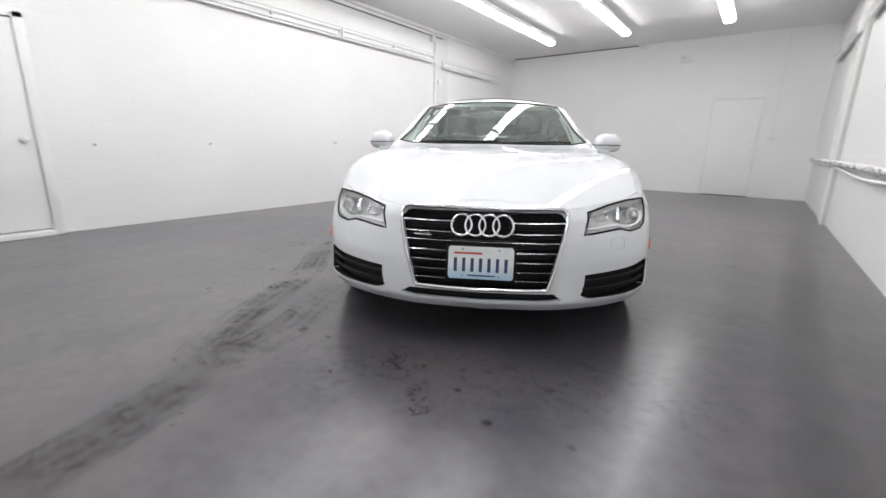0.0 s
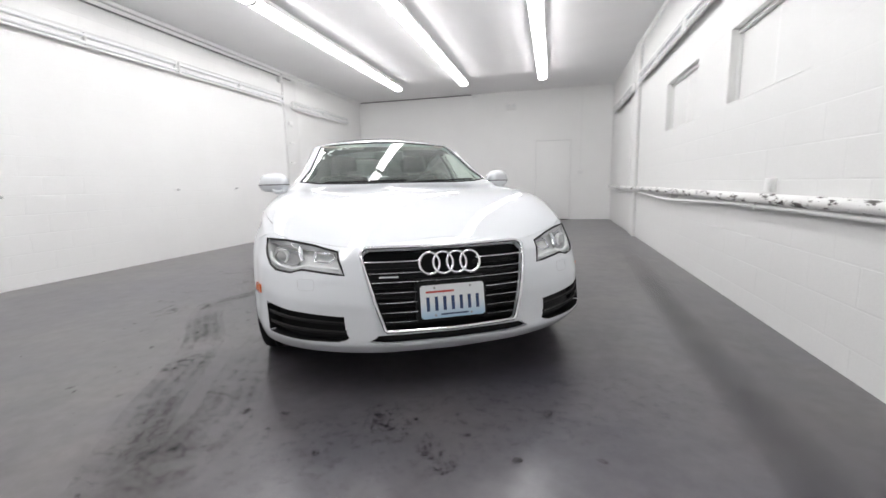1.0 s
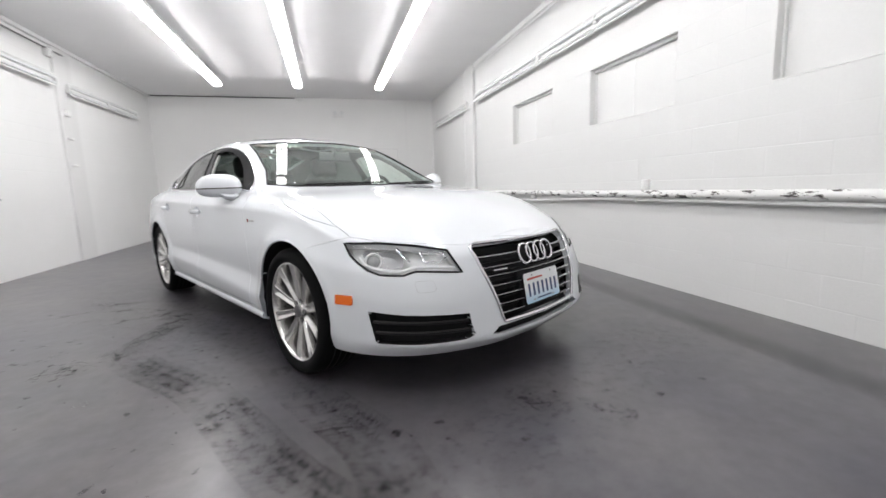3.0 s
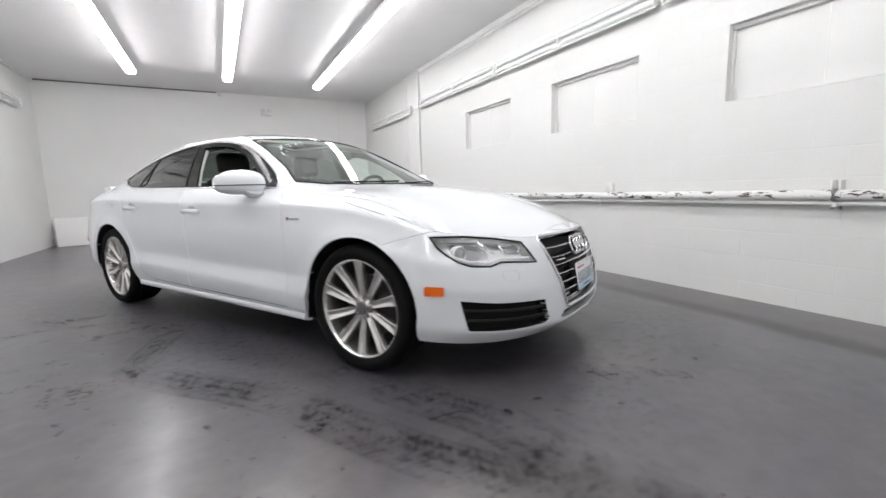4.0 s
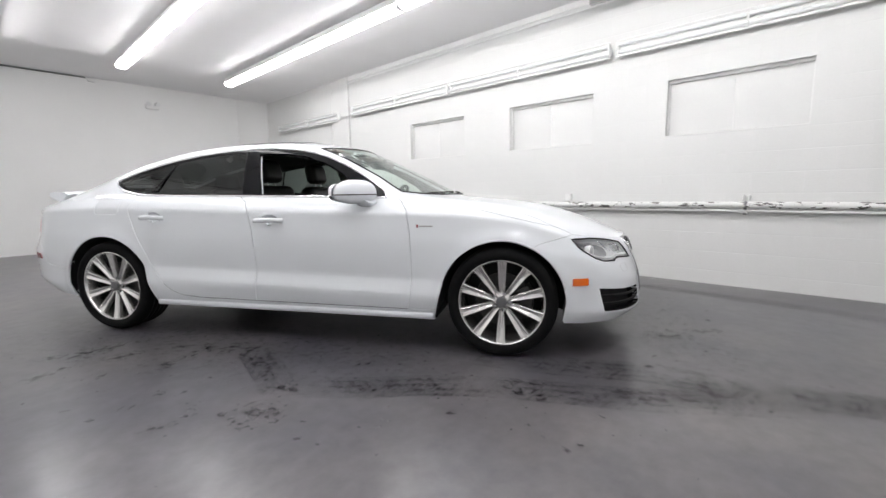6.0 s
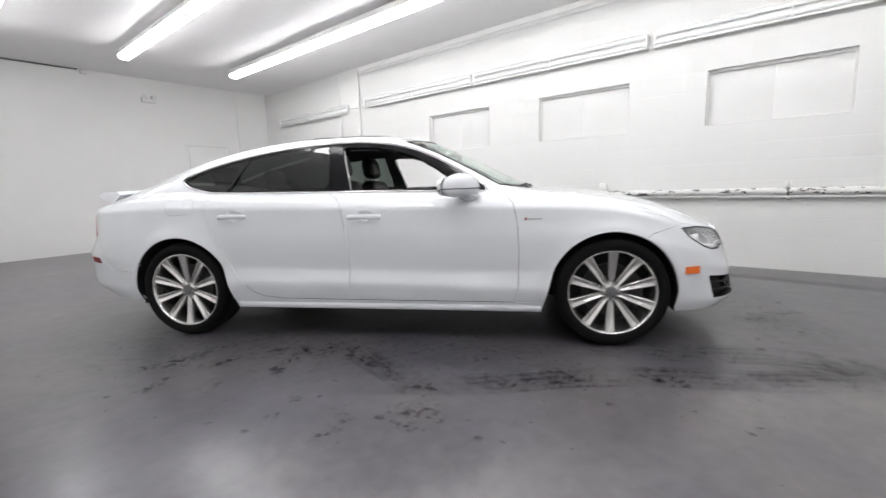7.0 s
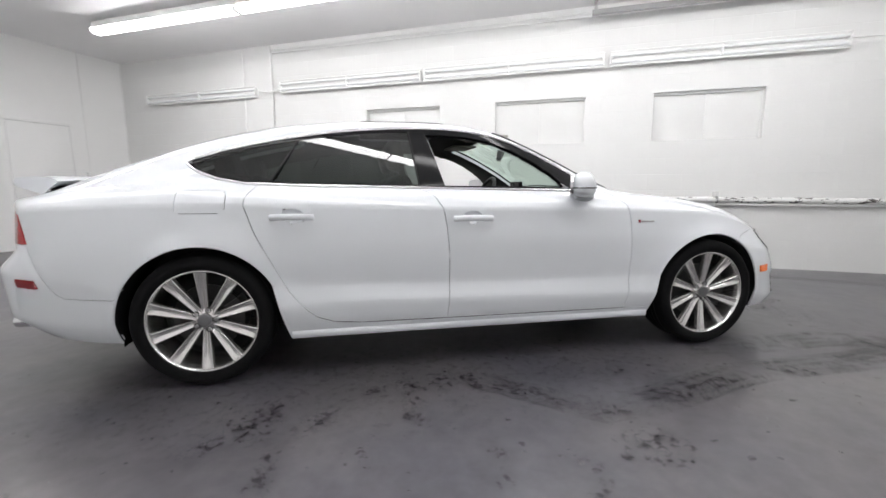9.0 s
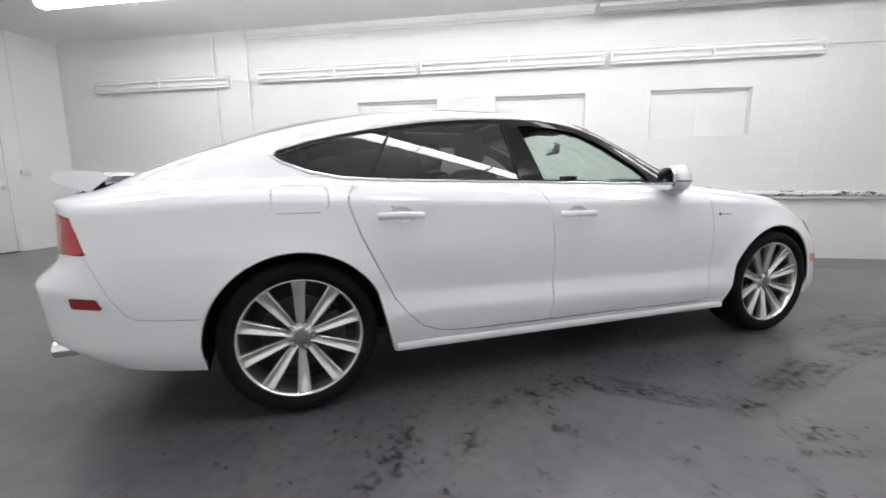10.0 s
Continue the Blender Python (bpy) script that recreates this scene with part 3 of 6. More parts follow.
def body_grid(count=300):
    """Rows of points from the underside edge over the side to the spine, for stations from tail to nose."""
    key = np.arange(17.0)
    u = np.linspace(0, 16, count)
    lev = {n: np.stack([soften(pchip(u, key, d[a]), 3.0) for a in "xyz"], 1) for n, d in LEVELS.items()}
    cx = soften(pchip(u, key, CAP_X), 2.0)
    rail = np.stack([cx, pchip(cx, RAIL_Y["x"], RAIL_Y["y"]), soften(pchip(cx, RAIL_Z["x"], RAIL_Z["z"]), 1.5)], 1)
    rail[:, 0] = 0.5 * (cx + lev["belt"][:, 0])
    spine = np.stack([cx, 0 * cx, soften(pchip(cx, SPINE_Z["x"], SPINE_Z["z"]), 1.5)], 1)
    for a in lev.values():
        a[0, 1] = a[-1, 1] = 0
    rail[0], rail[-1] = spine[0], spine[-1]
    lev["belt"][0], lev["belt"][-1] = spine[0], spine[-1]
    rows = []
    for a, b, n, bulge in SEGMENTS:
        p, q = lev[a], lev[b]
        d = q - p
        out = np.stack([0 * d[:, 0], d[:, 2], -d[:, 1]], 1)
        hx = np.clip(np.abs(np.gradient(p[:, 0])) / (np.linalg.norm(np.gradient(p, axis=0), axis=1) + 1e-9), 0, 1)[:, None]
        flat = np.stack([np.sign(p[:, 0]) * np.abs(d[:, 2]), 0 * d[:, 0], 0 * d[:, 0]], 1)
        out = out * hx + flat * (1 - hx)
        for k in range(n):
            t = k / n
            rows.append(p + d * t + out * (4 * bulge * t * (1 - t)))
    p, q = lev["belt"], rail
    d = q - p
    out = np.stack([0 * d[:, 0], np.abs(d[:, 2]), np.abs(d[:, 1])], 1)
    for k in range(18):
        t = k / 18
        rows.append(p + d * t + out * (4 * 0.03 * t * (1 - t)))
    p, q = rail, spine
    for k in range(21):
        t = k / 20
        r = p + (q - p) * t
        r[:, 2] = p[:, 2] + (q[:, 2] - p[:, 2]) * (1 - (1 - t) ** 2)
        rows.append(r)
    grid = np.stack(rows, 0)
    # round the corners between the levels
    fine = grid.copy()
    for _ in range(2):
        inner = 0.25 * fine[:-2] + 0.5 * fine[1:-1] + 0.25 * fine[2:]
        fine[1:-1] = inner
    for row, keep in ((6, 0.6), (16, 0.5), (34, 0.5), (35, 1.0), (36, 0.5)):
        fine[row] = keep * grid[row] + (1 - keep) * fine[row]
    # flared wheel arches
    for cx, r in ((-1.460, 0.382), (1.440, 0.379)):
        d = np.maximum(np.hypot(fine[:, :, 0] - cx, fine[:, :, 2] - 0.333) - r, 0.0)
        on = np.clip((fine[:, :, 1] - 0.6) / 0.2, 0, 1) * np.clip((fine[:, :, 2] - 0.24) / 0.12, 0, 1)
        fine[:, :, 1] += 0.013 * np.exp(-(d / 0.05) ** 2) * on
    return fine


def body_mesh():
    grid = body_grid()
    n, m = grid.shape[:2]
    bm = bmesh.new()
    sides = []
    for s in (-1, 1):
        sides.append([[bm.verts.new((grid[i, j, 0], s * grid[i, j, 1], grid[i, j, 2])) for j in range(m)] for i in range(n)])
    for s, vs in zip((-1, 1), sides):
        for i in range(n - 1):
            for j in range(m - 1):
                f = (vs[i][j], vs[i][j + 1], vs[i + 1][j + 1], vs[i + 1][j])
                bm.faces.new(f if s < 0 else tuple(reversed(f)))
    bmesh.ops.remove_doubles(bm, verts=bm.verts[:], dist=0.0008)
    bmesh.ops.dissolve_degenerate(bm, edges=bm.edges[:], dist=0.0004)
    bm.normal_update()
    return bm


from mathutils.bvhtree import BVHTree

body = body_mesh()
SKIN_TREE = BVHTree.FromBMesh(body)


def on_side(x, z, s, lift=0.0):
    """The place on the car's skin at x and z, on the right (s = -1) or left side, lifted off it."""
    p, n, _, _ = SKIN_TREE.ray_cast(Vector((x, s * 2.0, z)), Vector((0, -s, 0)))
    if p is None:
        p, n, _, _ = SKIN_TREE.find_nearest(Vector((x, s * 0.9, z)))
    n = n if n.y * s > 0 else -n
    return p + n * lift


def on_front(y, z, lift=0.0):
    p, n, _, _ = SKIN_TREE.ray_cast(Vector((4.0, y, z)), Vector((-1, 0, 0)))
    if p is None:
        p, n, _, _ = SKIN_TREE.find_nearest(Vector((2.3, y, z)))
    n = n if n.x > 0 else -n
    return p + n * lift


def on_top(x, y, lift=0.0):
    p, n, _, _ = SKIN_TREE.ray_cast(Vector((x, y, 3.0)), Vector((0, 0, -1)))
    if p is None:
        p, n, _, _ = SKIN_TREE.find_nearest(Vector((x, y, 1.2)))
    n = n if n.z > 0 else -n
    return p + n * lift


def on_corner(a, z, s, lift=0.0, ends=1):
    """The place on the skin where a diagonal line meets a front (ends = 1) or rear corner."""
    r = math.sqrt(0.5)
    e = Vector((r * ends, -r * s, 0))
    d = Vector((r * ends, r * s, 0))
    p, n, _, _ = SKIN_TREE.ray_cast(e * a + d * 4 + Vector((0, 0, z)), -d)
    if p is None:
        p, n, _, _ = SKIN_TREE.find_nearest(e * a + d + Vector((0, 0, z)))
    n = n if n.dot(d) > 0 else -n
    return p + n * lift


def dense(outline, step, closed=True):
    out = []
    n = len(outline)
    for i in range(n if closed else n - 1):
        a, b = Vector(outline[i]), Vector(outline[(i + 1) % n])
        k = max(1, int((b - a).length / step))
        out += [a + (b - a) * (j / k) for j in range(k)]
    if not closed:
        out.append(Vector(outline[-1]))
    return out


def rounded(outline, times=2):
    """Corner cutting."""
    pts = [Vector(p) for p in outline]
    for _ in range(times):
        pts = [q for i in range(len(pts)) for q in (pts[i] * 0.75 + pts[(i + 1) % len(pts)] * 0.25, pts[i] * 0.25 + pts[(i + 1) % len(pts)] * 0.75)]
    return [(p[0], p[1]) for p in pts]


def round_rect(x0, x1, z0, z1, r, n=5):
    out = []
    for cx, cz, a0 in ((x1 - r, z1 - r, 0), (x0 + r, z1 - r, 90), (x0 + r, z0 + r, 180), (x1 - r, z0 + r, 270)):
        out += [(cx + r * math.cos(radians(a0 + 90 * k / n)), cz + r * math.sin(radians(a0 + 90 * k / n))) for k in range(n + 1)]
    return out


def inside(a, b, outline):
    hit = False
    n = len(outline)
    for i in range(n):
        (x0, y0), (x1, y1) = outline[i], outline[i - 1]
        if (y0 > b) != (y1 > b) and a < (x1 - x0) * (b - y0) / (y1 - y0) + x0:
            hit = not hit
    return hit


mark = body.faces.layers.int.new("panel")


def stencil(outline, e1, e2, value, where, only=None):
    """Cuts the outline, seen along the line square to e1 and e2, into the skin, and marks what lies inside."""
    e1, e2 = Vector(e1), Vector(e2)
    n = len(outline)
    lo = [min(p[k] for p in outline) - 0.06 for k in (0, 1)]
    hi = [max(p[k] for p in outline) + 0.06 for k in (0, 1)]

    def near():
        out = []
        for f in body.faces:
            c = f.calc_center_median()
            if where(c) and lo[0] < c.dot(e1) < hi[0] and lo[1] < c.dot(e2) < hi[1]:
                out.append(f)
        return out

    for i in range(n):
        p, q = outline[i], outline[(i + 1) % n]
        a0, a1, b0, b1 = min(p[0], q[0]), max(p[0], q[0]), min(p[1], q[1]), max(p[1], q[1])
        chosen = []
        if i % 6 == 0:
            pool = [(f, [(v.co.dot(e1), v.co.dot(e2)) for v in f.verts]) for f in near()]
        for f, vs in pool:
            if f.is_valid:
                us, ws = [v[0] for v in vs], [v[1] for v in vs]
                if max(us) >= a0 and min(us) <= a1 and max(ws) >= b0 and min(ws) <= b1:
                    chosen.append(f)
        # pieces cut off since the pool was drawn up
        fresh = [g_ for f in chosen for e in f.edges for g_ in e.link_faces]
        chosen = list({*chosen, *fresh})
        if not chosen:
            continue
        no = e1 * (q[1] - p[1]) - e2 * (q[0] - p[0])
        geom = list({v for f in chosen for v in f.verts}) + list({e for f in chosen for e in f.edges}) + chosen
        bmesh.ops.bisect_plane(body, geom=geom, dist=0.0002, plane_co=e1 * p[0] + e2 * p[1], plane_no=no)
    for f in near():
        c = f.calc_center_median()
        if (only is None or f[mark] in only) and inside(c.dot(e1), c.dot(e2), outline):
            f[mark] = value


X, Y, Z = (1, 0, 0), (0, 1, 0), (0, 0, 1)
R2 = math.sqrt(0.5)
(SHELL, GONE, HOOD, BUMPER, TAIL, FENDER, DOOR_F, DOOR_R, SURROUND, GLASS_R, SCREEN, BACKLIGHT, SUNROOF, LAMP, TAILLAMP, FLAP) = range(16)

DOOR_GAP = [(-0.228, 0.278), (-0.224, 0.30), (-0.213, 0.45), (-0.213, 0.62), (-0.225, 0.76), (-0.245, 0.875), (-0.29, 0.95), (-0.40, 1.0)]
FRONT_DOOR = DOOR_GAP + [(0.2, 0.99), (0.74, 0.975), (0.80, 0.945), (0.855, 0.89), (0.878, 0.78), (0.89, 0.61), (0.883, 0.368), (0.855, 0.272)]
REAR_DOOR = DOOR_GAP + [(-1.0, 1.012), (-1.18, 1.01), (-1.235, 0.945), (-1.24, 0.905), (-1.194, 0.766), (-1.05, 0.473), (-0.985, 0.39), (-0.92, 0.33), (-0.835, 0.297), (-0.69, 0.283)]
WINDOWS_OUT = [(0.70, 0.968), (0.476, 0.974), (0.1, 0.982), (-0.313, 0.99), (-1.017, 1.002), (-1.25, 1.012), (-1.385, 1.03), (-1.50, 1.073), (-1.545, 1.108), (-1.512, 1.131), (-1.385, 1.177), (-1.24, 1.212),
               (-1.105, 1.240), (-0.96, 1.265), (-0.817, 1.286), (-0.66, 1.302), (-0.5, 1.313), (-0.329, 1.319), (-0.18, 1.317), (-0.05, 1.307), (0.04, 1.294), (0.13, 1.274), (0.22, 1.246), (0.31, 1.208), (0.40, 1.165), (0.49, 1.116), (0.58, 1.062), (0.66, 1.008)]
FRONT_OPENING = [(-0.215, 1.0), (-0.305, 1.285), (-0.22, 1.288), (-0.08, 1.281), (0.05, 1.262), (0.2, 1.213), (0.28, 1.172), (0.36, 1.125), (0.435, 1.072), (0.49, 1.02), (0.50, 0.99)]
REAR_GLASS = [(-0.362, 1.004), (-1.0, 1.014), (-1.24, 1.024), (-1.375, 1.043), (-1.478, 1.083), (-1.515, 1.108), (-1.375, 1.165), (-1.1, 1.226), (-0.817, 1.272), (-0.6, 1.293), (-0.405, 1.302)]
GRILLE = [(-0.405, 0.645), (-0.387, 0.672), (-0.36, 0.68), (0.36, 0.68), (0.387, 0.672), (0.405, 0.645), (0.318, 0.325), (0.30, 0.312), (-0.30, 0.312), (-0.318, 0.325)]
SLOT = [(-0.385, 0.270), (-0.345, 0.298), (0.345, 0.298), (0.385, 0.270), (0.3, 0.263), (-0.3, 0.263)]
HEADLIGHT = [(0.706, 0.712), (0.735, 0.662), (0.772, 0.630), (0.82, 0.598), (0.875, 0.579), (0.975, 0.572), (1.03, 0.586), (1.10, 0.580), (1.236, 0.566), (1.168, 0.664), (1.025, 0.690), (0.866, 0.708)]
FOG = [(0.817, 0.425), (0.850, 0.288), (1.05, 0.278), (1.25, 0.275), (1.29, 0.290), (1.270, 0.335), (1.262, 0.385), (1.0, 0.405)]
TAIL_LAMP = [(1.044, 0.862), (1.0, 0.795), (0.958, 0.73), (1.08, 0.725), (1.43, 0.735), (1.43, 0.875), (1.15, 0.875)]


def half(lst):
    return lst + [(x, -y) for x, y in reversed(lst) if abs(y) > 1e-6]


SCREEN_OUT = half([(1.008, 0.0), (1.002, 0.2), (0.975, 0.40), (0.90, 0.60), (0.775, 0.728), (0.6, 0.655), (0.35, 0.605), (0.13, 0.572), (0.175, 0.43), (0.215, 0.25), (0.232, 0.0)])
BACK_OUT = half([(-1.03, 0.0), (-1.05, 0.3), (-1.10, 0.47), (-1.14, 0.495), (-1.5, 0.49), (-1.93, 0.475), (-1.98, 0.45), (-2.01, 0.3), (-2.02, 0.0)])
ROOF_GLASS = half([(-0.10, 0.0), (-0.11, 0.3), (-0.13, 0.40), (-0.16, 0.43), (-0.62, 0.43), (-0.66, 0.41), (-0.67, 0.0)])
HOOD_OUT = half([(2.192, 0.0), (2.19, 0.36), (2.165, 0.43), (2.107, 0.525), (1.952, 0.73), (1.845, 0.812), (1.72, 0.825), (1.457, 0.815), (1.1, 0.815), (0.86, 0.80), (0.80, 0.76), (0.90, 0.615), (0.98, 0.41), (1.012, 0.2), (1.02, 0.0)])


def arch(rear, grow=0.0):
    """The outline of a wheel opening, from its front foot over the top to its rear foot."""
    cx, cz, r, ahead, behind = (-1.460, 0.333, 0.382, -1.054, -1.832) if rear else (1.440, 0.333, 0.379, 1.802, 1.024)
    r += grow
    over = [(cx + r * math.cos(radians(a)), cz + r * math.sin(radians(a))) for a in np.linspace(28 if rear else 2, 178 if rear else 158, 38)]
    return [(ahead + grow, 0.12), (ahead + grow, 0.235)] + over + [(behind - grow, 0.235), (behind - grow, 0.12)]


for s in (-1, 1):
    side = lambda c, s=s: c.y * s > 0.45 and c.z < 1.36
    corner = lambda c, s=s: c.y * s > 0.0 and c.x > 1.5 and c.z < 0.78
    rear = lambda c, s=s: c.y * s > 0.0 and c.x < -1.7 and c.z < 0.95
    stencil([(1.838, 0.735), (1.66, 0.69), (1.5, 0.6), (1.5, 0.1), (2.7, 0.1), (2.7, 0.735)], X, Z, BUMPER, lambda c, s=s: c.y * s > -0.0001 and c.x > 1.4 and c.z < 0.76)
    stencil([(0.855, 0.272), (0.883, 0.368), (0.89, 0.61), (0.878, 0.78), (0.855, 0.89), (0.80, 0.945), (1.0, 0.96), (1.838, 0.76), (1.838, 0.735), (1.66, 0.69), (1.5, 0.6), (1.3, 0.264)], X, Z, FENDER, side, (SHELL,))
    stencil([(-1.72, 0.463), (-1.943, 0.470), (-2.04, 0.478), (-2.078, 0.498), (-2.127, 0.568), (-2.183, 0.678), (-2.208, 0.727), (-2.8, 0.727), (-2.8, 0.1), (-1.5, 0.1), (-1.5, 0.463)], X, Z, TAIL, rear)
    stencil(FRONT_DOOR, X, Z, DOOR_F, side)
    stencil(REAR_DOOR, X, Z, DOOR_R, side)
    stencil(round_rect(-1.543, -1.322, 0.869, 0.978, 0.026), X, Z, FLAP, lambda c, s=s: s < 0 and c.y < -0.5, (SHELL,))
    stencil(WINDOWS_OUT, X, Z, SURROUND, side)
    stencil(REAR_GLASS, X, Z, GLASS_R, side, (SURROUND,))
    stencil(FRONT_OPENING, X, Z, GONE, side, (SURROUND,))
    for x0, x1, z, which in ((-0.19, 0.02, 0.826, DOOR_F), (-1.115, -0.915, 0.844, DOOR_R)):
        stencil([(0.5 * (x0 + x1) + 0.056 * math.cos(k * math.pi / 10), z + 0.006 + 0.034 * math.sin(k * math.pi / 10)) for k in range(20)], X, Z, GONE, side, (which,))
    stencil(HEADLIGHT, (R2, -R2 * s, 0), Z, LAMP, corner)
    stencil(FOG, (R2, -R2 * s, 0), Z, GONE, corner)
    stencil(TAIL_LAMP, (-R2, -R2 * s, 0), Z, TAILLAMP, rear)
    for tail in (True, False):
        stencil(arch(tail), X, Z, GONE, lambda c, s=s: c.y * s > 0.6 and c.z < 0.9)
front = lambda c: c.x > 2.0 and c.z < 0.76
stencil(HOOD_OUT, X, Y, HOOD, lambda c: c.x > 0.75 and c.z > 0.6, (SHELL, FENDER, BUMPER))
stencil(GRILLE, Y, Z, GONE, front)
stencil(SLOT, Y, Z, GONE, front)
stencil(SCREEN_OUT, X, Y, SCREEN, lambda c: c.z > 0.92 and 0.0 < c.x < 1.1, (SHELL, HOOD, SURROUND))
stencil(BACK_OUT, X, Y, BACKLIGHT, lambda c: c.z > 0.95 and c.x < -0.9, (SHELL,))
stencil(ROOF_GLASS, X, Y, SUNROOF, lambda c: c.z > 1.2, (SHELL,))


def even_out(value, reach, order=2):
    """Lays the inside of a pane or panel on one smooth sheet, even in y."""
    faces = [f for f in body.faces if f[mark] == value]
    inner, rim = set(), set()
    for f in faces:
        for v in f.verts:
            (inner if all(q[mark] == value for q in v.link_faces) else rim).add(v)
    inner = [v for v in inner if v not in rim]
    edge = np.array([(v.co.x, v.co.y) for v in rim])

    def terms(x, y):
        if order == 2:
            return np.stack([1 + 0 * x, x, x * x, y * y, x * y * y], 1)
        return np.stack([x ** i * y ** (2 * j) for j in range(4) for i in range(5) if i + 2 * j <= order], 1)

    xy = np.array([tuple(v.co) for v in inner])
    far = np.array([np.min(np.hypot(edge[:, 0] - p[0], edge[:, 1] - p[1])) for p in xy])
    x = (xy[:, 0] - xy[:, 0].mean()) / 0.6
    sheet = np.linalg.lstsq(terms(x, xy[:, 1]), xy[:, 2], rcond=None)[0]
    flat = terms(x, xy[:, 1]) @ sheet
    w = np.clip(far / reach, 0, 1)
    w = w * w * (3 - 2 * w)
    for v, z, k in zip(inner, flat, w):
        v.co.z += (float(z) - v.co.z) * float(k)
    # the sheet's own shading, out to the rim
    every = inner + list(rim)
    at = np.array([tuple(v.co) for v in every])
    mid, e = xy[:, 0].mean(), 0.004
    height = lambda a, b: terms((a - mid) / 0.6, b) @ sheet
    dx = (height(at[:, 0] + e, at[:, 1]) - height(at[:, 0] - e, at[:, 1])) / (2 * e)
    dy = (height(at[:, 0], at[:, 1] + e) - height(at[:, 0], at[:, 1] - e)) / (2 * e)
    SHEET_NORMALS[value] = {v: Vector((-float(a), -float(b), 1.0)).normalized() for v, a, b in zip(every, dx, dy)}


SHEET_NORMALS = {}


even_out(HOOD, 0.14, 6)
even_out(SCREEN, 0.09)
PANE_NORMALS = {}
PANE_LEAN = 0.05
for s in (-1, 1):
    # side panes are evenly curved from sill to roof
    pane = [v for v in {q for f in body.faces if f[mark] == GLASS_R for q in f.verts} if v.co.y * s > 0]
    rim = [v for v in pane if not all(f[mark] == GLASS_R for f in v.link_faces)]
    edge = np.array([(v.co.x, v.co.z) for v in rim])
    xyz = np.array([tuple(v.co) for v in pane])
    bow = -0.40 * s * (xyz[:, 2] - 1.15) ** 2
    terms = np.stack([1 + 0 * xyz[:, 0], xyz[:, 0], xyz[:, 0] ** 2, xyz[:, 2]], 1)
    fit = np.linalg.lstsq(terms, xyz[:, 1] - bow, rcond=None)[0]
    sheet = bow + terms @ fit
    for v in pane:
        fx, fz = fit[1] + 2 * fit[2] * v.co.x, fit[3] - 0.8 * s * (v.co.z - 1.15) + s * PANE_LEAN
        PANE_NORMALS[v] = Vector((-float(fx) * s, s, -float(fz) * s)).normalized()
    for v, y in zip(pane, sheet):
        k = min(1.0, float(np.min(np.hypot(edge[:, 0] - v.co.x, edge[:, 1] - v.co.z))) / 0.03)
        v.co.y += (float(y) + s * PANE_LEAN * (v.co.z - 1.15) - v.co.y) * k * k * (3 - 2 * k)
body.normal_update()
body.verts.index_update()
NORMALS = [v.normal.copy() for v in body.verts]
for v, n in PANE_NORMALS.items():
    NORMALS[v.index] = n


def panel(name, value, material, parent, side=0, gap=0.0022, depth=0.03, lift=0.0, label="", zmin=None):
    """One panel of the skin as a mesh of its own, drawn in by gap at its edges, which turn inwards by depth."""
    values = value if isinstance(value, tuple) else (value,)
    faces = [f for f in body.faces if f[mark] in values and (not side or f.calc_center_median().y * side > 0) and (zmin is None or f.calc_center_median().z > zmin)]
    chosen = set(faces)
    own = SHEET_NORMALS.get(values[0], {}) if not lift else {}
    order, verts, normals, polys, loops = {}, [], [], [], []
    pull = {}
    rim = []
    for f in faces:
        for l in f.loops:
            e = l.edge
            if sum(g_ in chosen for g_ in e.link_faces) == 1:
                rim.append((l.vert, l.link_loop_next.vert))
                for v in e.verts:
                    pull[v] = pull.get(v, Vector()) + (f.calc_center_median() - v.co)
    for f in faces:
        poly = []
        for v in f.verts:
            if v not in order:
                n = NORMALS[v.index]
                p = v.co + n * lift
                if v in pull:
                    d = pull[v] - n * pull[v].dot(n)
                    if d.length > 1e-6:
                        p = p + d.normalized() * gap
                order[v] = len(verts)
                verts.append(p)
                normals.append(own.get(v, n))
            poly.append(order[v])
        polys.append(poly)
        loops += [tuple(normals[k]) for k in poly]
    if depth:
        inner, outer = {}, {}
        for v in pull:
            outer[v] = len(verts)
            verts.append(verts[order[v]])
            inner[v] = len(verts)
            n = NORMALS[v.index]
            n = Vector((0, math.copysign(1.0, n.y), 0)) if abs(n.y) > 0.9 else n
            verts.append(verts[order[v]] - n * depth)
        for a, b in rim:
            quad = [outer[b], outer[a], inner[a], inner[b]]
            n = (verts[quad[1]] - verts[quad[0]]).cross(verts[quad[2]] - verts[quad[1]])
            n = n.normalized() if n.length > 1e-12 else Vector((0, 0, 1))
            polys.append(quad)
            loops += [tuple(n)] * 4
    me = bpy.data.meshes.new(name)
    me.from_pydata([tuple(v) for v in verts], [], polys)
    me.materials.append(material)
    for p in me.polygons:
        p.use_smooth = True
    me.normals_split_custom_set(loops)
    ob = new(name, me)
    ob.parent = parent
    return tagged(ob, label)


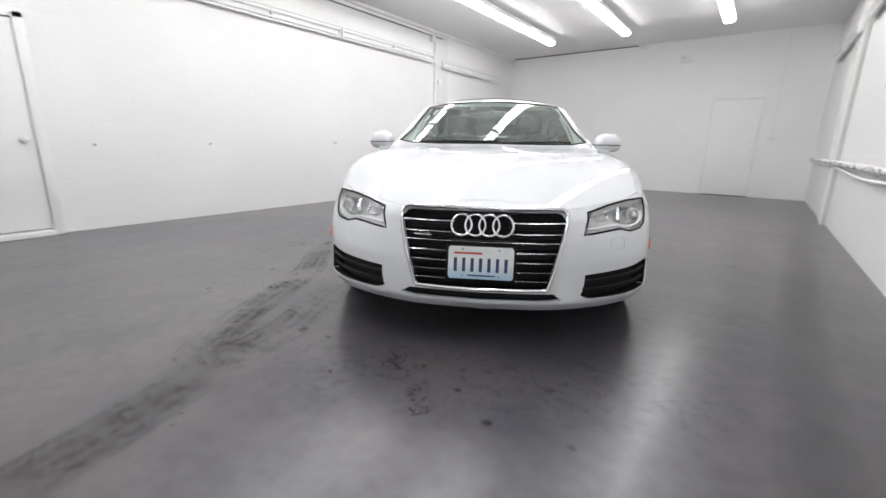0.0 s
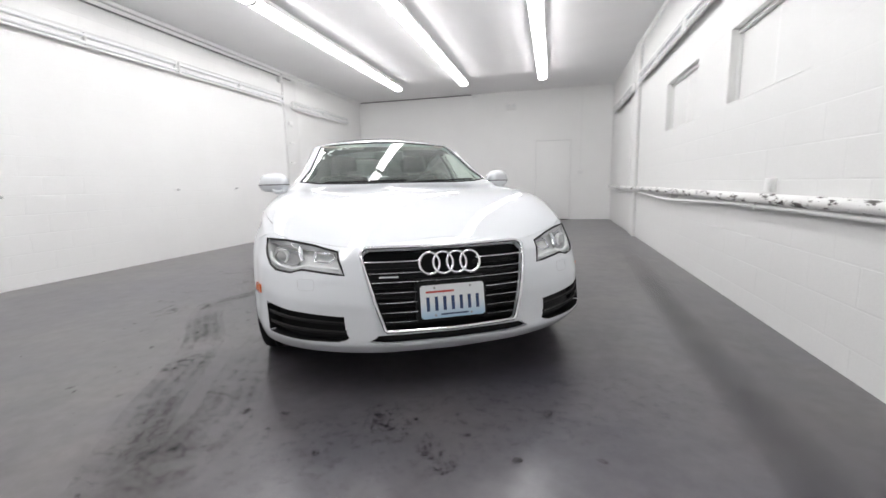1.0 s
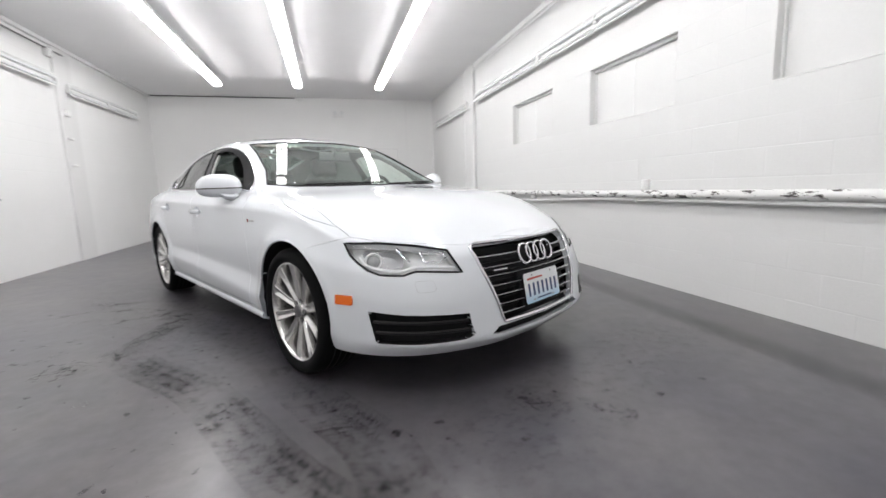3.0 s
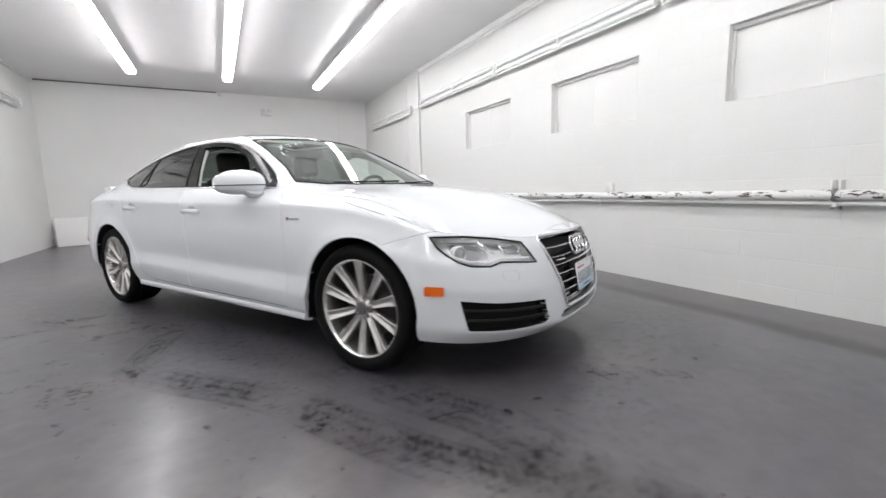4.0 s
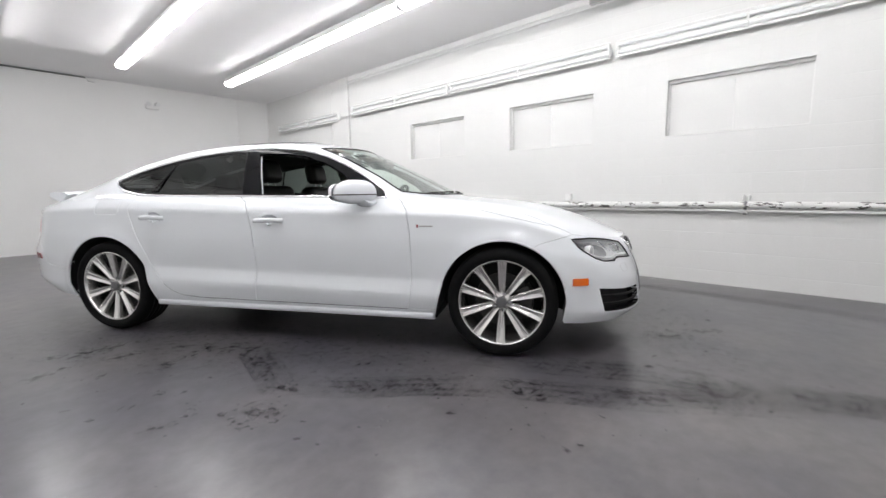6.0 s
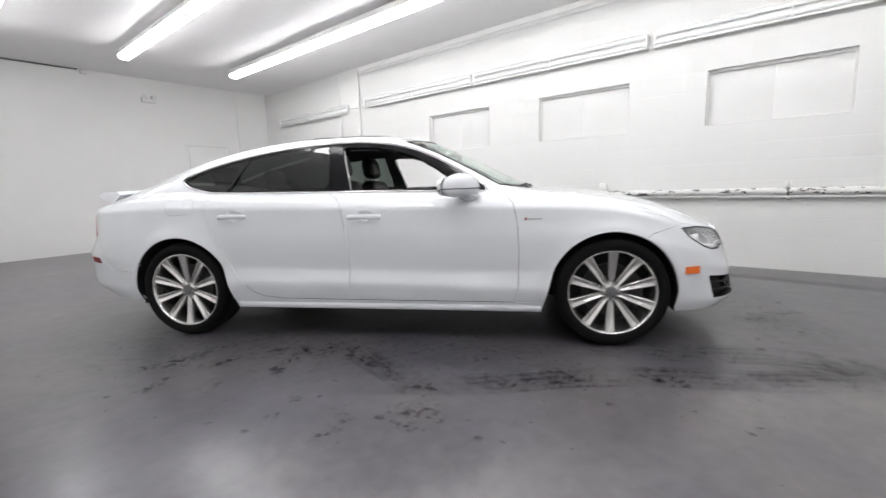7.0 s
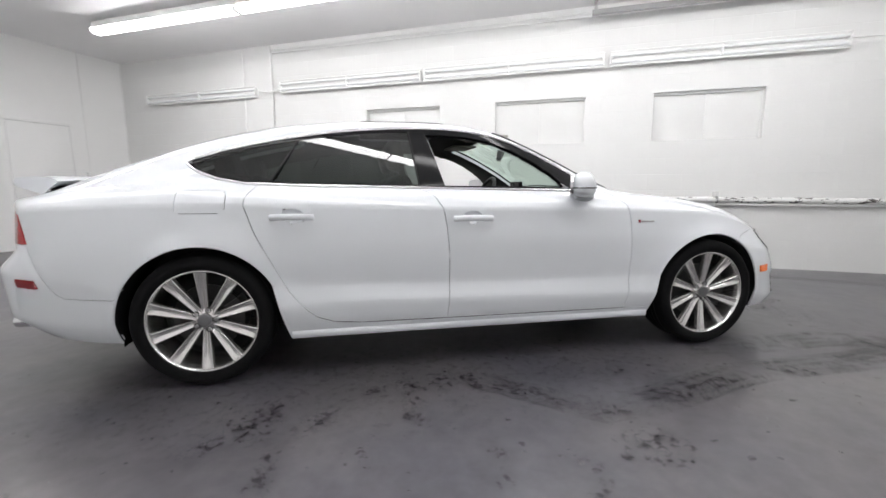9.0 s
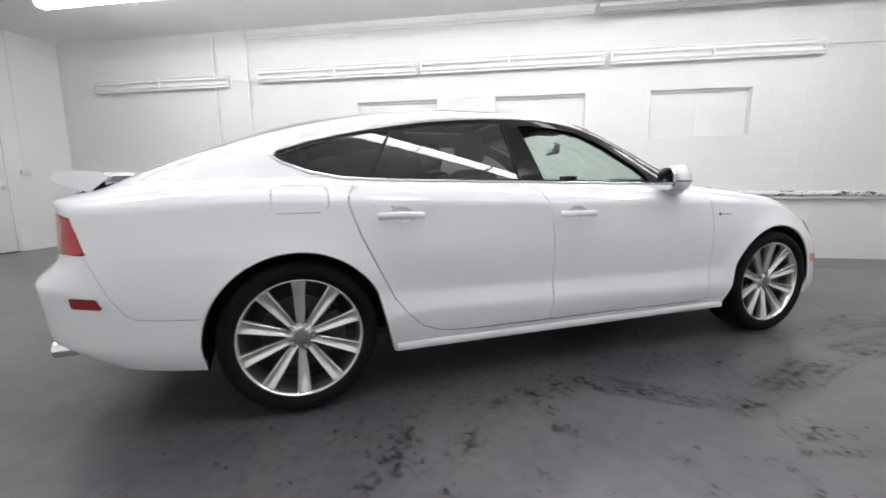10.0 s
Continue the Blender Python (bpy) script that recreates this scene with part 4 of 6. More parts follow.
car = thing("car", "white four-door fastback car, parked with its front windows open", "car", (*CAR_AT, 0), CAR_TURN)
panel("body", SHELL, M_PAINT, car, label="white painted body shell and roof")
panel("hood", HOOD, M_PAINT, car, gap=0.0015)
front_bumper = panel("front_bumper", BUMPER, M_PAINT, car, gap=0.0012, depth=0.03)
rear_bumper = panel("rear_bumper", TAIL, M_PAINT, car, gap=0.0012, depth=0.03)
panel("windscreen", SCREEN, M_GLASS, car, gap=0.0, depth=0.004, label="clear green-tinted windscreen").visible_shadow = False
panel("rear_window", BACKLIGHT, M_TINT, car, gap=0.0, depth=0.004, label="dark tinted rear window")
panel("sunroof", SUNROOF, M_GLOSSBLACK, car, gap=0.003, depth=0.02, lift=0.003, label="black glass sunroof, closed")
panel("fuel_flap", FLAP, M_PAINT, car, gap=0.0006, depth=0.006)
doors = {}
for s in (-1, 1):
    panel("fender", FENDER, M_PAINT, car, s, gap=0.0012)
    doors[s, "front"] = panel("front_door", DOOR_F, M_PAINT, car, s)
    doors[s, "rear"] = panel("rear_door", DOOR_R, M_PAINT, car, s)
    panel("window_frame", SURROUND, M_GLOSSBLACK, car, s, gap=0.0, depth=0.02, label="gloss black window frame and pillar")
    panel("rear_side_window", GLASS_R, M_TINT, car, s, gap=0.0, depth=0.004, lift=-0.003, label="dark tinted side window, closed")
# dark lining inside the cabin and the bays
panel("headliner", (SHELL, SURROUND), M_LINING, car, gap=0.01, depth=0.0, lift=-0.03, label="grey roof lining", zmin=0.97)
panel("door_lining", (DOOR_F, DOOR_R), M_LEATHER, car, gap=0.0, depth=0.0, lift=-0.05, label="black door lining")
for s in (-1, 1):
    panel("inner_wing", FENDER, M_BLACK, car, s, gap=0.0, depth=0.0, lift=-0.045, zmin=0.3)
for name, value in (("bumper_core", BUMPER), ("bumper_core", TAIL), ("hood_lining", HOOD)):
    panel(name, value, M_BLACK, car, gap=0.0, depth=0.0, lift=-0.045, zmin=0.34)


pts = [on_top(x, y, 0.001) for x, y in dense(SCREEN_OUT, 0.03)]
part("windscreen_seal", sweep(pts, 0.0065, seg=6, closed=True), M_BLACK, car)


# trim round the side windows
for s in (-1, 1):
    pts = [on_side(a, b, s, 0.003) for a, b in dense([(x, z - 0.004 if k < 6 else z + 0.004) for k, (x, z) in enumerate(WINDOWS_OUT)], 0.03)]
    part("window_trim", sweep(pts, 0.0062, seg=8, closed=True, squash=(0.8, 1.15)), M_CHROME, car, "bright metal window trim")
    pts = [on_side(x, z, s, 0.002) for x, z in dense([(-1.0, 1.235), (-1.13, 1.02)], 0.03, False)]
    part("window_divider", sweep(pts, 0.008, seg=8, squash=(1, 0.5)), M_BLACK, car)
    # seam of the rear door glass on the pillar
    pts = [on_side(x, z, s, 0.0015) for x, z in dense([(-0.402, 1.305), (-0.36, 0.998)], 0.03, False)]
    part("window_seal", sweep(pts, 0.004, seg=6), M_BLACK, car)
    pts = [on_side(x, z, s, 0.004) for x, z in dense([(-1.045, 0.236), (1.02, 0.231)], 0.05, False)]
    part("sill_strip", sweep(pts, 0.020, seg=10, squash=(0.55, 1.0)), M_PAINT, car)
    # black line laid in for the shade in the gap below the doors
    pts = [on_side(x, z, s, -0.002) for x, z in dense([(-0.985, 0.387), (-0.92, 0.329), (-0.835, 0.2955), (-0.69, 0.2815), (-0.228, 0.2765), (0.855, 0.2705)], 0.03, False)]
    part("gap_shade", sweep(pts, 0.0022, seg=6), M_BLACK, car)
    # pale strip added for the lit edge of the pillar in the open window
    pts = [on_side(x, z, s, -0.022) for x, z in dense([(-0.216, 1.0), (-0.30, 1.275)], 0.03, False)]
    part("pillar_lit_edge", sweep(pts, 0.011, seg=8, squash=(0.5, 1.3)), M_TRIM, car, "pale strip for the lit edge of the door pillar")
    # rolled edges of the wheel openings
    for tail in (True, False):
        pts = [on_side(p[0], p[1], s, -0.0045) for p in dense([q for q in arch(tail, 0.0005) if q[1] > 0.23], 0.02, False)]
        part("arch_lip", sweep(pts, 0.0065, seg=10), M_PAINT, car)


# ---- wheels ----
def wheel():
    """A wheel whose outer face looks along -y."""
    w = new("wheel")
    tyre = [(0.254, -0.10), (0.258, -0.113), (0.272, -0.124), (0.282, -0.1265), (0.286, -0.1285), (0.300, -0.1275), (0.316, -0.121), (0.327, -0.106), (0.3325, -0.08), (0.334, -0.04), (0.334, 0.04), (0.3325, 0.08), (0.327, 0.105), (0.316, 0.122), (0.295, 0.1275), (0.265, 0.118), (0.254, 0.10)]
    t = part("tyre", lathe(tyre, 96), M_RUBBER, w, "black low-profile tyre")
    for y in (-0.055, -0.018, 0.018, 0.055):
        part("groove", lathe([(0.3338, y - 0.005), (0.3346, y - 0.004), (0.3346, y + 0.004), (0.3338, y + 0.005)], 64), M_BLACK, t)
    # a thin lip, then the barrel falls away behind the spokes
    rim = [(0.254, -0.098), (0.2625, -0.108), (0.2610, -0.1135), (0.2545, -0.1135), (0.2490, -0.108), (0.2450, -0.095), (0.238, -0.05), (0.232, 0.0), (0.232, 0.09), (0.25, 0.11)]
    part("rim", lathe(rim, 96), M_SILVER, w, "silver alloy rim")
    hubface = [(0.0, -0.086), (0.034, -0.086), (0.036, -0.078), (0.058, -0.072), (0.064, -0.062), (0.066, -0.045), (0.066, -0.02), (0.0, -0.02)]
    part("hub", lathe(hubface, 40), M_SILVER, w)
    part("centre_cap", lathe([(0.0, -0.098), (0.012, -0.0975), (0.026, -0.096), (0.0315, -0.093), (0.033, -0.088), (0.033, -0.08)], 32), M_GREYCAP, w)
    # one spoke, copied round: a crest down each flank, a shallow trough between, drooping to the hub
    bm = bmesh.new()
    rings = []
    for r, y, hw in ((0.036, -0.076, 0.0135), (0.060, -0.078, 0.0155), (0.085, -0.081, 0.0175), (0.12, -0.086, 0.0200), (0.16, -0.092, 0.0225), (0.20, -0.0985, 0.0245), (0.228, -0.103, 0.0265), (0.246, -0.1055, 0.029), (0.2555, -0.107, 0.034)):
        dip = 0.010 * min(1.0, max(0.0, (0.252 - r) / 0.05))
        cs = [(-hw * 1.12, 0.026), (-hw * 1.05, 0.008), (-hw, 0.0025), (-hw * 0.86, 0.0), (-hw * 0.66, 0.001), (-hw * 0.12, dip), (hw * 0.12, dip), (hw * 0.66, 0.001), (hw * 0.86, 0.0), (hw, 0.0025), (hw * 1.05, 0.008), (hw * 1.12, 0.026), (hw * 0.6, 0.036), (-hw * 0.6, 0.036)]
        rings.append([bm.verts.new((a, y + b, r)) for a, b in cs])
    for p, q in zip(rings, rings[1:]):
        for k in range(len(p)):
            bm.faces.new((p[k], p[(k + 1) % len(p)], q[(k + 1) % len(p)], q[k]))
    bm.faces.new(rings[0])
    bm.faces.new(list(reversed(rings[-1])))
    bmesh.ops.recalc_face_normals(bm, faces=bm.faces[:])
    spoke = part("spoke", bm, M_SILVER, w)
    for k in range(1, 10):
        c = new("spoke", spoke.data)
        c.parent = w
        c.matrix_basis = pose(0, 0, 0, 0, 36 * k, 0)
    # bolts in dark pockets between the spokes
    for k in range(5):
        c = part("bolt_pocket", lathe([(0.0, -0.0725), (0.0115, -0.0725), (0.0125, -0.0785), (0.0145, -0.0795), (0.0155, -0.074)], 20), M_GUN, w) if k == 0 else new("bolt_pocket", c.data)
        c.parent = w
        c.matrix_basis = pose(0, 0, 0, 0, 72 * k + 18, 0) @ pose(0, 0, 0.052)
        b = part("bolt", cyl((0, -0.082, 0.0), (0, -0.06, 0.0), 0.0085, seg=6), M_STEEL, w) if k == 0 else new("bolt", b.data)
        b.parent = w
        b.matrix_basis = pose(0, 0, 0, 0, 72 * k + 18, 0) @ pose(0, 0, 0.052)
    part("brake_disc", lathe([(0.05, -0.03), (0.085, -0.032), (0.09, -0.02), (0.165, -0.02), (0.167, -0.012), (0.165, 0.0), (0.05, 0.0)], 64), M_GUN, w)
    bm = bmesh.new()
    rows = []
    for k in range(13):
        a = radians(-34 + 68 * k / 12)
        end = 0.004 if k in (0, 12) else 0.0
        rows.append([bm.verts.new((r * math.cos(a), y, r * math.sin(a))) for r, y in ((0.10, -0.05 + end), (0.18 - end, -0.055 + end), (0.19 - end, -0.04), (0.19 - end, 0.03), (0.10, 0.03))])
    for p, q in zip(rows, rows[1:]):
        for k in range(5):
            bm.faces.new((p[k], p[(k + 1) % 5], q[(k + 1) % 5], q[k]))
    bm.faces.new(rows[0])
    bm.faces.new(rows[-1])
    bmesh.ops.recalc_face_normals(bm, faces=bm.faces[:])
    part("brake_caliper", bm, M_GUN, w)
    part("dust_shield", lathe([(0.04, 0.03), (0.2, 0.03), (0.23, 0.05), (0.235, 0.06)], 40), M_BLACK, w)
    return w


wheel_one = wheel()
wheel_one.parent = car
for x, s, spin in ((1.440, -1, 1), (-1.460, -1, 0), (1.440, 1, 20), (-1.460, 1, 11)):
    m = pose(x, s * 0.815, 0.334, 0, 0, 0 if s < 0 else 180) @ pose(0, 0, 0, 0, spin, 0)
    if wheel_one.matrix_basis == Matrix.Identity(4):
        wheel_one.matrix_basis = m
    else:
        copy_thing(wheel_one, m)
for tail in (True, False):
    for s in (-1, 1):
        bm = bmesh.new()
        rows = []
        x = -1.46 if tail else 1.44
        for y, grow, shrink in ((None, -0.003, 1.0), (0.84, -0.002, 1.0), (0.60, 0.012, 1.0), (0.56, 0.0, 0.7), (0.56, 0.0, 0.02)):
            rows.append([bm.verts.new((x + (a - x) * shrink, s * y if y else on_side(a, max(b, 0.235), s, -0.009)[1], 0.34 + (max(b, 0.22) - 0.34) * shrink)) for a, b in arch(tail, grow)])
        for p, q in zip(rows, rows[1:]):
            for k in range(len(p) - 1):
                bm.faces.new((p[k], p[k + 1], q[k + 1], q[k]))
        part("wheel_arch_liner", bm, M_BLACK, car)

# underside
bm = box((-1.03, -0.86, 0.20), (1.03, 0.86, 0.25), 0.01)
box((-2.3, -0.56, 0.22), (2.15, 0.56, 0.29), 0.01, bm)
box((-2.25, -0.66, 0.29), (-1.86, 0.66, 0.32), 0.01, bm)
box((1.86, -0.60, 0.22), (2.10, 0.60, 0.25), 0.01, bm)
part("underbody", bm, M_BLACK, car, "black underbody panels")

# ---- nose ----
grille = part("grille", prism([(p[0] * 1.02, 0.496 + (p[1] - 0.496) * 1.02) for p in GRILLE], 0.01, lambda a, b, d: (2.16 - d + (0.05 if b < 0.5 else 0.0), a, b)), M_BLACK, car, "black radiator grille with chrome bars")
frame_pts = [on_front(a, b, 0.003) for a, b in dense(rounded(GRILLE, 1), 0.025)]
part("grille_frame", sweep(frame_pts, 0.0085, seg=10, closed=True, squash=(1.0, 1.0)), M_CHROME, grille, "chrome grille surround")


def grille_half(z):
    return 0.303 + (z - 0.312) / (0.66 - 0.312) * 0.098


for k, z in enumerate((0.621, 0.572, 0.533, 0.488, 0.444, 0.400, 0.358)):
    w = grille_half(z) - 0.006
    pieces = [(-w, w)] if k in (2,) else ([(-w, -0.13), (0.13, w)] if k < 2 else [(-w, -0.165), (0.165, w)])
    for a, b in pieces:
        pts = [on_front(y, z, -0.006) for y in np.linspace(a, b, 24)]
        part("grille_bar", sweep(pts, 0.0075, seg=8, squash=(1.6, 0.45)), M_CHROME, grille, "thin chrome bar")
        pts = [on_front(y, z - 0.017, -0.034) for y in np.linspace(a, b, 24)]
        part("grille_slat", sweep(pts, 0.013, seg=8, squash=(0.8, 0.8)), M_BLACK, grille)
part("plate_holder", prism([(-0.168, 0.346), (0.168, 0.346), (0.168, 0.532), (-0.168, 0.532)], 0.04, lambda a, b, d: (2.322 - d - (b - 0.44) * 0.22, a, b)), M_BLACK, grille)
emblem = new("emblem")
emblem.parent = grille
for k in range(4):
    y = (k - 1.5) * 0.0645
    pts = [Vector((2.298 - 0.35 * 0.047 * math.sin(a), y + 0.047 * math.cos(a), 0.607 + 0.047 * math.sin(a))) for a in np.linspace(0, 2 * math.pi, 41)[:-1]]
    part("ring", sweep(pts, 0.0062, seg=10, closed=True), M_CHROME, emblem)
part("badge", sweep([on_front(y, 0.552, 0.003) for y in np.linspace(-0.325, -0.24, 8)], 0.006, seg=8, squash=(0.8, 0.9)), M_CHROME, grille, "small chrome badge")


def number_plate():
    p = new("number_plate")
    p.parent = car
    tagged(p, "white and blue registration plate, marks as bars")
    m = pose(2.340, 0.0, 0.437, 0, -10, 0)
    p.matrix_basis = m
    out = [(-0.152, -0.066), (-0.142, -0.076), (0.142, -0.076), (0.152, -0.066), (0.152, 0.066), (0.142, 0.076), (-0.142, 0.076), (-0.152, 0.066)]
    part("plate", prism(out, 0.003, lambda a, b, d: (d - 0.003, a, b)), M_PLATEFACE, p)
    for k in range(7):
        y = -0.118 + k * 0.0392
        part("mark", box((0.0, y - 0.0075, -0.042), (0.0012, y + 0.0075, 0.022)), M_INK, p)
    part("mark", box((0.0, -0.126, 0.040), (0.0012, 0.006, 0.049)), M_REDINK, p)
    part("mark", box((0.0, -0.06, -0.063), (0.0012, 0.07, -0.056)), M_INK, p)
    for y in (-0.085, 0.085):
        for z in (-0.062, 0.062):
            part("screw", cyl((-0.001, y, z), (0.003, y, z), 0.005, seg=10), M_STEEL, p)


def plate_face():
    m, t, b = principled("plate_gradient", (0.7, 0.75, 0.8), 0.35)
    tc = t.nodes.new("ShaderNodeTexCoord")
    sp = t.nodes.new("ShaderNodeSeparateXYZ")
    ra = t.nodes.new("ShaderNodeValToRGB")
    ra.color_ramp.elements[0].color, ra.color_ramp.elements[0].position = (0.42, 0.62, 0.78, 1), 0.0
    ra.color_ramp.elements[1].color, ra.color_ramp.elements[1].position = (0.82, 0.84, 0.85, 1), 0.5
    t.links.new(tc.outputs["Generated"], sp.inputs[0])
    t.links.new(sp.outputs["Z"], ra.inputs["Fac"])
    t.links.new(ra.outputs["Color"], b.inputs["Base Color"])
    return m


M_PLATEFACE = plate_face()
number_plate()

# lower slot
pts = [on_front(y, 0.281, -0.05) for y in np.linspace(-0.4, 0.4, 30)]
part("lower_slot", sweep(pts, 0.022, seg=8, squash=(0.5, 1.2)), M_BLACK, front_bumper)

for s in (-1, 1):
    # headlight: lens, bowl, projectors, light bar
    lamp = panel("headlight", LAMP, M_LENS, car, s, gap=0.003, depth=0.0, label="clear headlight lens over grey reflectors")
    lamp.visible_shadow = False
    panel("headlight_bowl", LAMP, M_LAMPBOWL, lamp, s, gap=0.0, depth=-0.052, lift=-0.055)
    rim_pts = [on_corner(a, b, s, -0.001) for a, b in dense(HEADLIGHT, 0.03)]
    part("headlight_seal", sweep(rim_pts, 0.0055, seg=6, closed=True), M_BLACK, lamp)
    # dark bezel under the lens, all round and wide at the outer end
    ctr = (0.96, 0.635)
    bm = bmesh.new()
    outer = dense(HEADLIGHT, 0.02)
    inner = [(ctr[0] + (a - ctr[0]) * 0.965, ctr[1] + (b - ctr[1]) * (0.80 if b > ctr[1] else 0.88)) for a, b in outer]
    o = [bm.verts.new(on_corner(a, b, s, -0.007)) for a, b in outer]
    q = [bm.verts.new(on_corner(a, b, s, -0.020)) for a, b in inner]
    for k in range(len(o)):
        bm.faces.new((o[k], o[(k + 1) % len(o)], q[(k + 1) % len(o)], q[k]))
    part("bezel", bm, M_BEZEL, lamp, "dark grey headlight bezel")
    # grey shroud round the projector, and the bright blade between the two chambers
    bm = bmesh.new()
    pod = dense(rounded([(0.775, 0.69), (0.96, 0.677), (0.985, 0.625), (0.955, 0.605), (0.87, 0.612), (0.80, 0.64)]), 0.02)
    o = [bm.verts.new(on_corner(a, b, s, -0.026)) for a, b in pod]
    q = [bm.verts.new(on_corner(0.86 + (a - 0.86) * 0.75, 0.645 + (b - 0.645) * 0.75, s, -0.046)) for a, b in pod]
    for k in range(len(o)):
        bm.faces.new((o[k], o[(k + 1) % len(o)], q[(k + 1) % len(o)], q[k]))
    bm.faces.new(q)
    part("shroud", bm, M_SHROUD, lamp, "grey shroud round the projector")
    blade = [on_corner(a, z, s, -0.016) for a, z in dense([(0.945, 0.692), (0.975, 0.655), (1.005, 0.63)], 0.01, False)]
    part("blade", sweep(blade, 0.007, seg=8, squash=(1.4, 0.6)), M_CHROME, lamp)
    c = on_corner(0.835, 0.645, s, -0.034)
    d = Vector((0.88, s * 0.42, 0.02)).normalized()
    part("projector", lathe([(0.030, 0.012), (0.038, 0.014), (0.041, 0.006), (0.036, -0.02), (0.030, -0.03)], 32, "Z"), M_LAMPBOWL, lamp).matrix_basis = Matrix.Translation(c) @ d.to_track_quat("Z", "Y").to_matrix().to_4x4()
    part("projector_lens", lathe([(0.0, 0.016), (0.012, 0.0145), (0.022, 0.010), (0.030, 0.002), (0.031, -0.01)], 28, "Z"), M_BEZEL, lamp).matrix_basis = Matrix.Translation(c) @ d.to_track_quat("Z", "Y").to_matrix().to_4x4()
    bar = [on_corner(a, z, s, -0.012) for a, z in dense([(0.775, 0.652), (0.80, 0.624), (0.87, 0.601), (0.97, 0.592), (1.03, 0.605), (1.12, 0.60), (1.205, 0.592)], 0.02, False)]
    part("light_strip", sweep(bar, 0.0075, seg=8), M_LAMPBOWL, lamp)
    bar = [on_corner(a, z, s, -0.02) for a, z in dense([(1.05, 0.668), (1.07, 0.625), (1.14, 0.62), (1.165, 0.645), (1.14, 0.668)], 0.015)]
    part("reflector", sweep(bar, 0.006, seg=8, closed=True), M_CHROME, lamp)
    # vents
    vent = new("side_vent")
    vent.parent = front_bumper
    tagged(vent, "black bumper vent with dark slats")
    wall = [(a, b) for a, b in FOG]
    bm = bmesh.new()
    o = [bm.verts.new(on_corner(a, b, s, 0.0)) for a, b in dense(wall, 0.03)]
    q = [bm.verts.new(on_corner(a, b, s, -0.06)) for a, b in dense(wall, 0.03)]
    for k in range(len(o)):
        bm.faces.new((o[k], o[(k + 1) % len(o)], q[(k + 1) % len(o)], q[k]))
    bm.faces.new(q)
    part("recess", bm, M_BLACK, vent)
    for k, t in enumerate((0.36, 0.70)):
        line = [(0.815 + 0.035 * t + (1.275 - 0.835) * f, 0.425 - 0.135 * t - (0.03 * (1 - t) + 0.014 * t) * f) for f in np.linspace(0.02, 0.985, 22)]
        part("slat", sweep([on_corner(a, b, s, -0.016) for a, b in line], 0.008, seg=8, squash=(1.5, 0.7)), M_BLACK, vent)
        part("slat_trim", sweep([on_corner(a, b + 0.008, s, -0.006) for a, b in line], 0.0028, seg=6), M_GUN, vent)
    # side marker
    out = round_rect(1.847, 1.936, 0.447, 0.490, 0.008)
    bm = bmesh.new()
    o = [bm.verts.new(on_side(a, b, s, 0.006)) for a, b in out]
    q = [bm.verts.new(on_side(a, b, s, -0.004)) for a, b in out]
    bm.faces.new(o)
    for k in range(len(o)):
        bm.faces.new((o[k], q[k], q[(k + 1) % len(o)], o[(k + 1) % len(o)]))
    bmesh.ops.recalc_face_normals(bm, faces=bm.faces[:])
    part("side_marker", bm, M_AMBER, front_bumper, "amber side marker lamp", smooth=False)
    # headlight washer cover
    out = round_rect(2.118, 2.182, 0.498, 0.546, 0.012)
    pts = [on_front(s * (0.685 - (a - 2.12) * 1.15), b, 0.0006) for a, b in out]
    part("washer_cover", sweep(pts, 0.0006, seg=5, closed=True), M_GREYLINE, front_bumper)
    # tail lamp
    panel("tail_light", TAILLAMP, M_RED, car, s, gap=0.002, depth=0.01, lift=0.002, label="red tail light lens")
    out = [(-2.262, 0.535), (-2.255, 0.530), (-2.162, 0.524), (-2.155, 0.530), (-2.170, 0.562), (-2.178, 0.566), (-2.262, 0.571), (-2.268, 0.566)]
    bm = bmesh.new()
    o = [bm.verts.new(on_side(a, b, s, 0.004)) for a, b in out]
    q = [bm.verts.new(on_side(a, b, s, -0.004)) for a, b in out]
    bm.faces.new(o)
    for k in range(len(o)):
        bm.faces.new((o[k], q[k], q[(k + 1) % len(o)], o[(k + 1) % len(o)]))
    bmesh.ops.recalc_face_normals(bm, faces=bm.faces[:])
    part("rear_marker", bm, M_DARKRED, rear_bumper, "dark red rear side marker", smooth=False)
    # exhaust
    ex = [Vector((-2.20, s * 0.60, 0.315)), Vector((-2.32, s * 0.60, 0.313)), Vector((-2.43, s * 0.60, 0.31))]
    part("exhaust_tip", sweep(ex, 0.046, seg=20, squash=(1.5, 0.9)), M_CHROME, car, "chrome oval exhaust tip")
    part("exhaust_bore", sweep([Vector((-2.42, s * 0.60, 0.31)), Vector((-2.432, s * 0.60, 0.31))], 0.037, seg=20, squash=(1.5, 0.82)), M_BLACK, car)
    # mirror
    mir = new("door_mirror")
    mir.parent = doors[s, "front"]
    tagged(mir, "white door mirror with a black seam")
    for lower in (False, True):
        bm = bmesh.new()
        bmesh.ops.create_uvsphere(bm, u_segments=36, v_segments=24, radius=1.0)
        keep = [v for v in bm.verts if (v.co.z > 1e-4) == lower and abs(v.co.z) > 1e-4]
        bmesh.ops.delete(bm, geom=keep, context="VERTS")
        for v in bm.verts:
            x, y, z = v.co
            front_end = 0.092 if x > 0 else 0.07
            py = abs(y) ** 0.7 * (1 if y > 0 else -1)
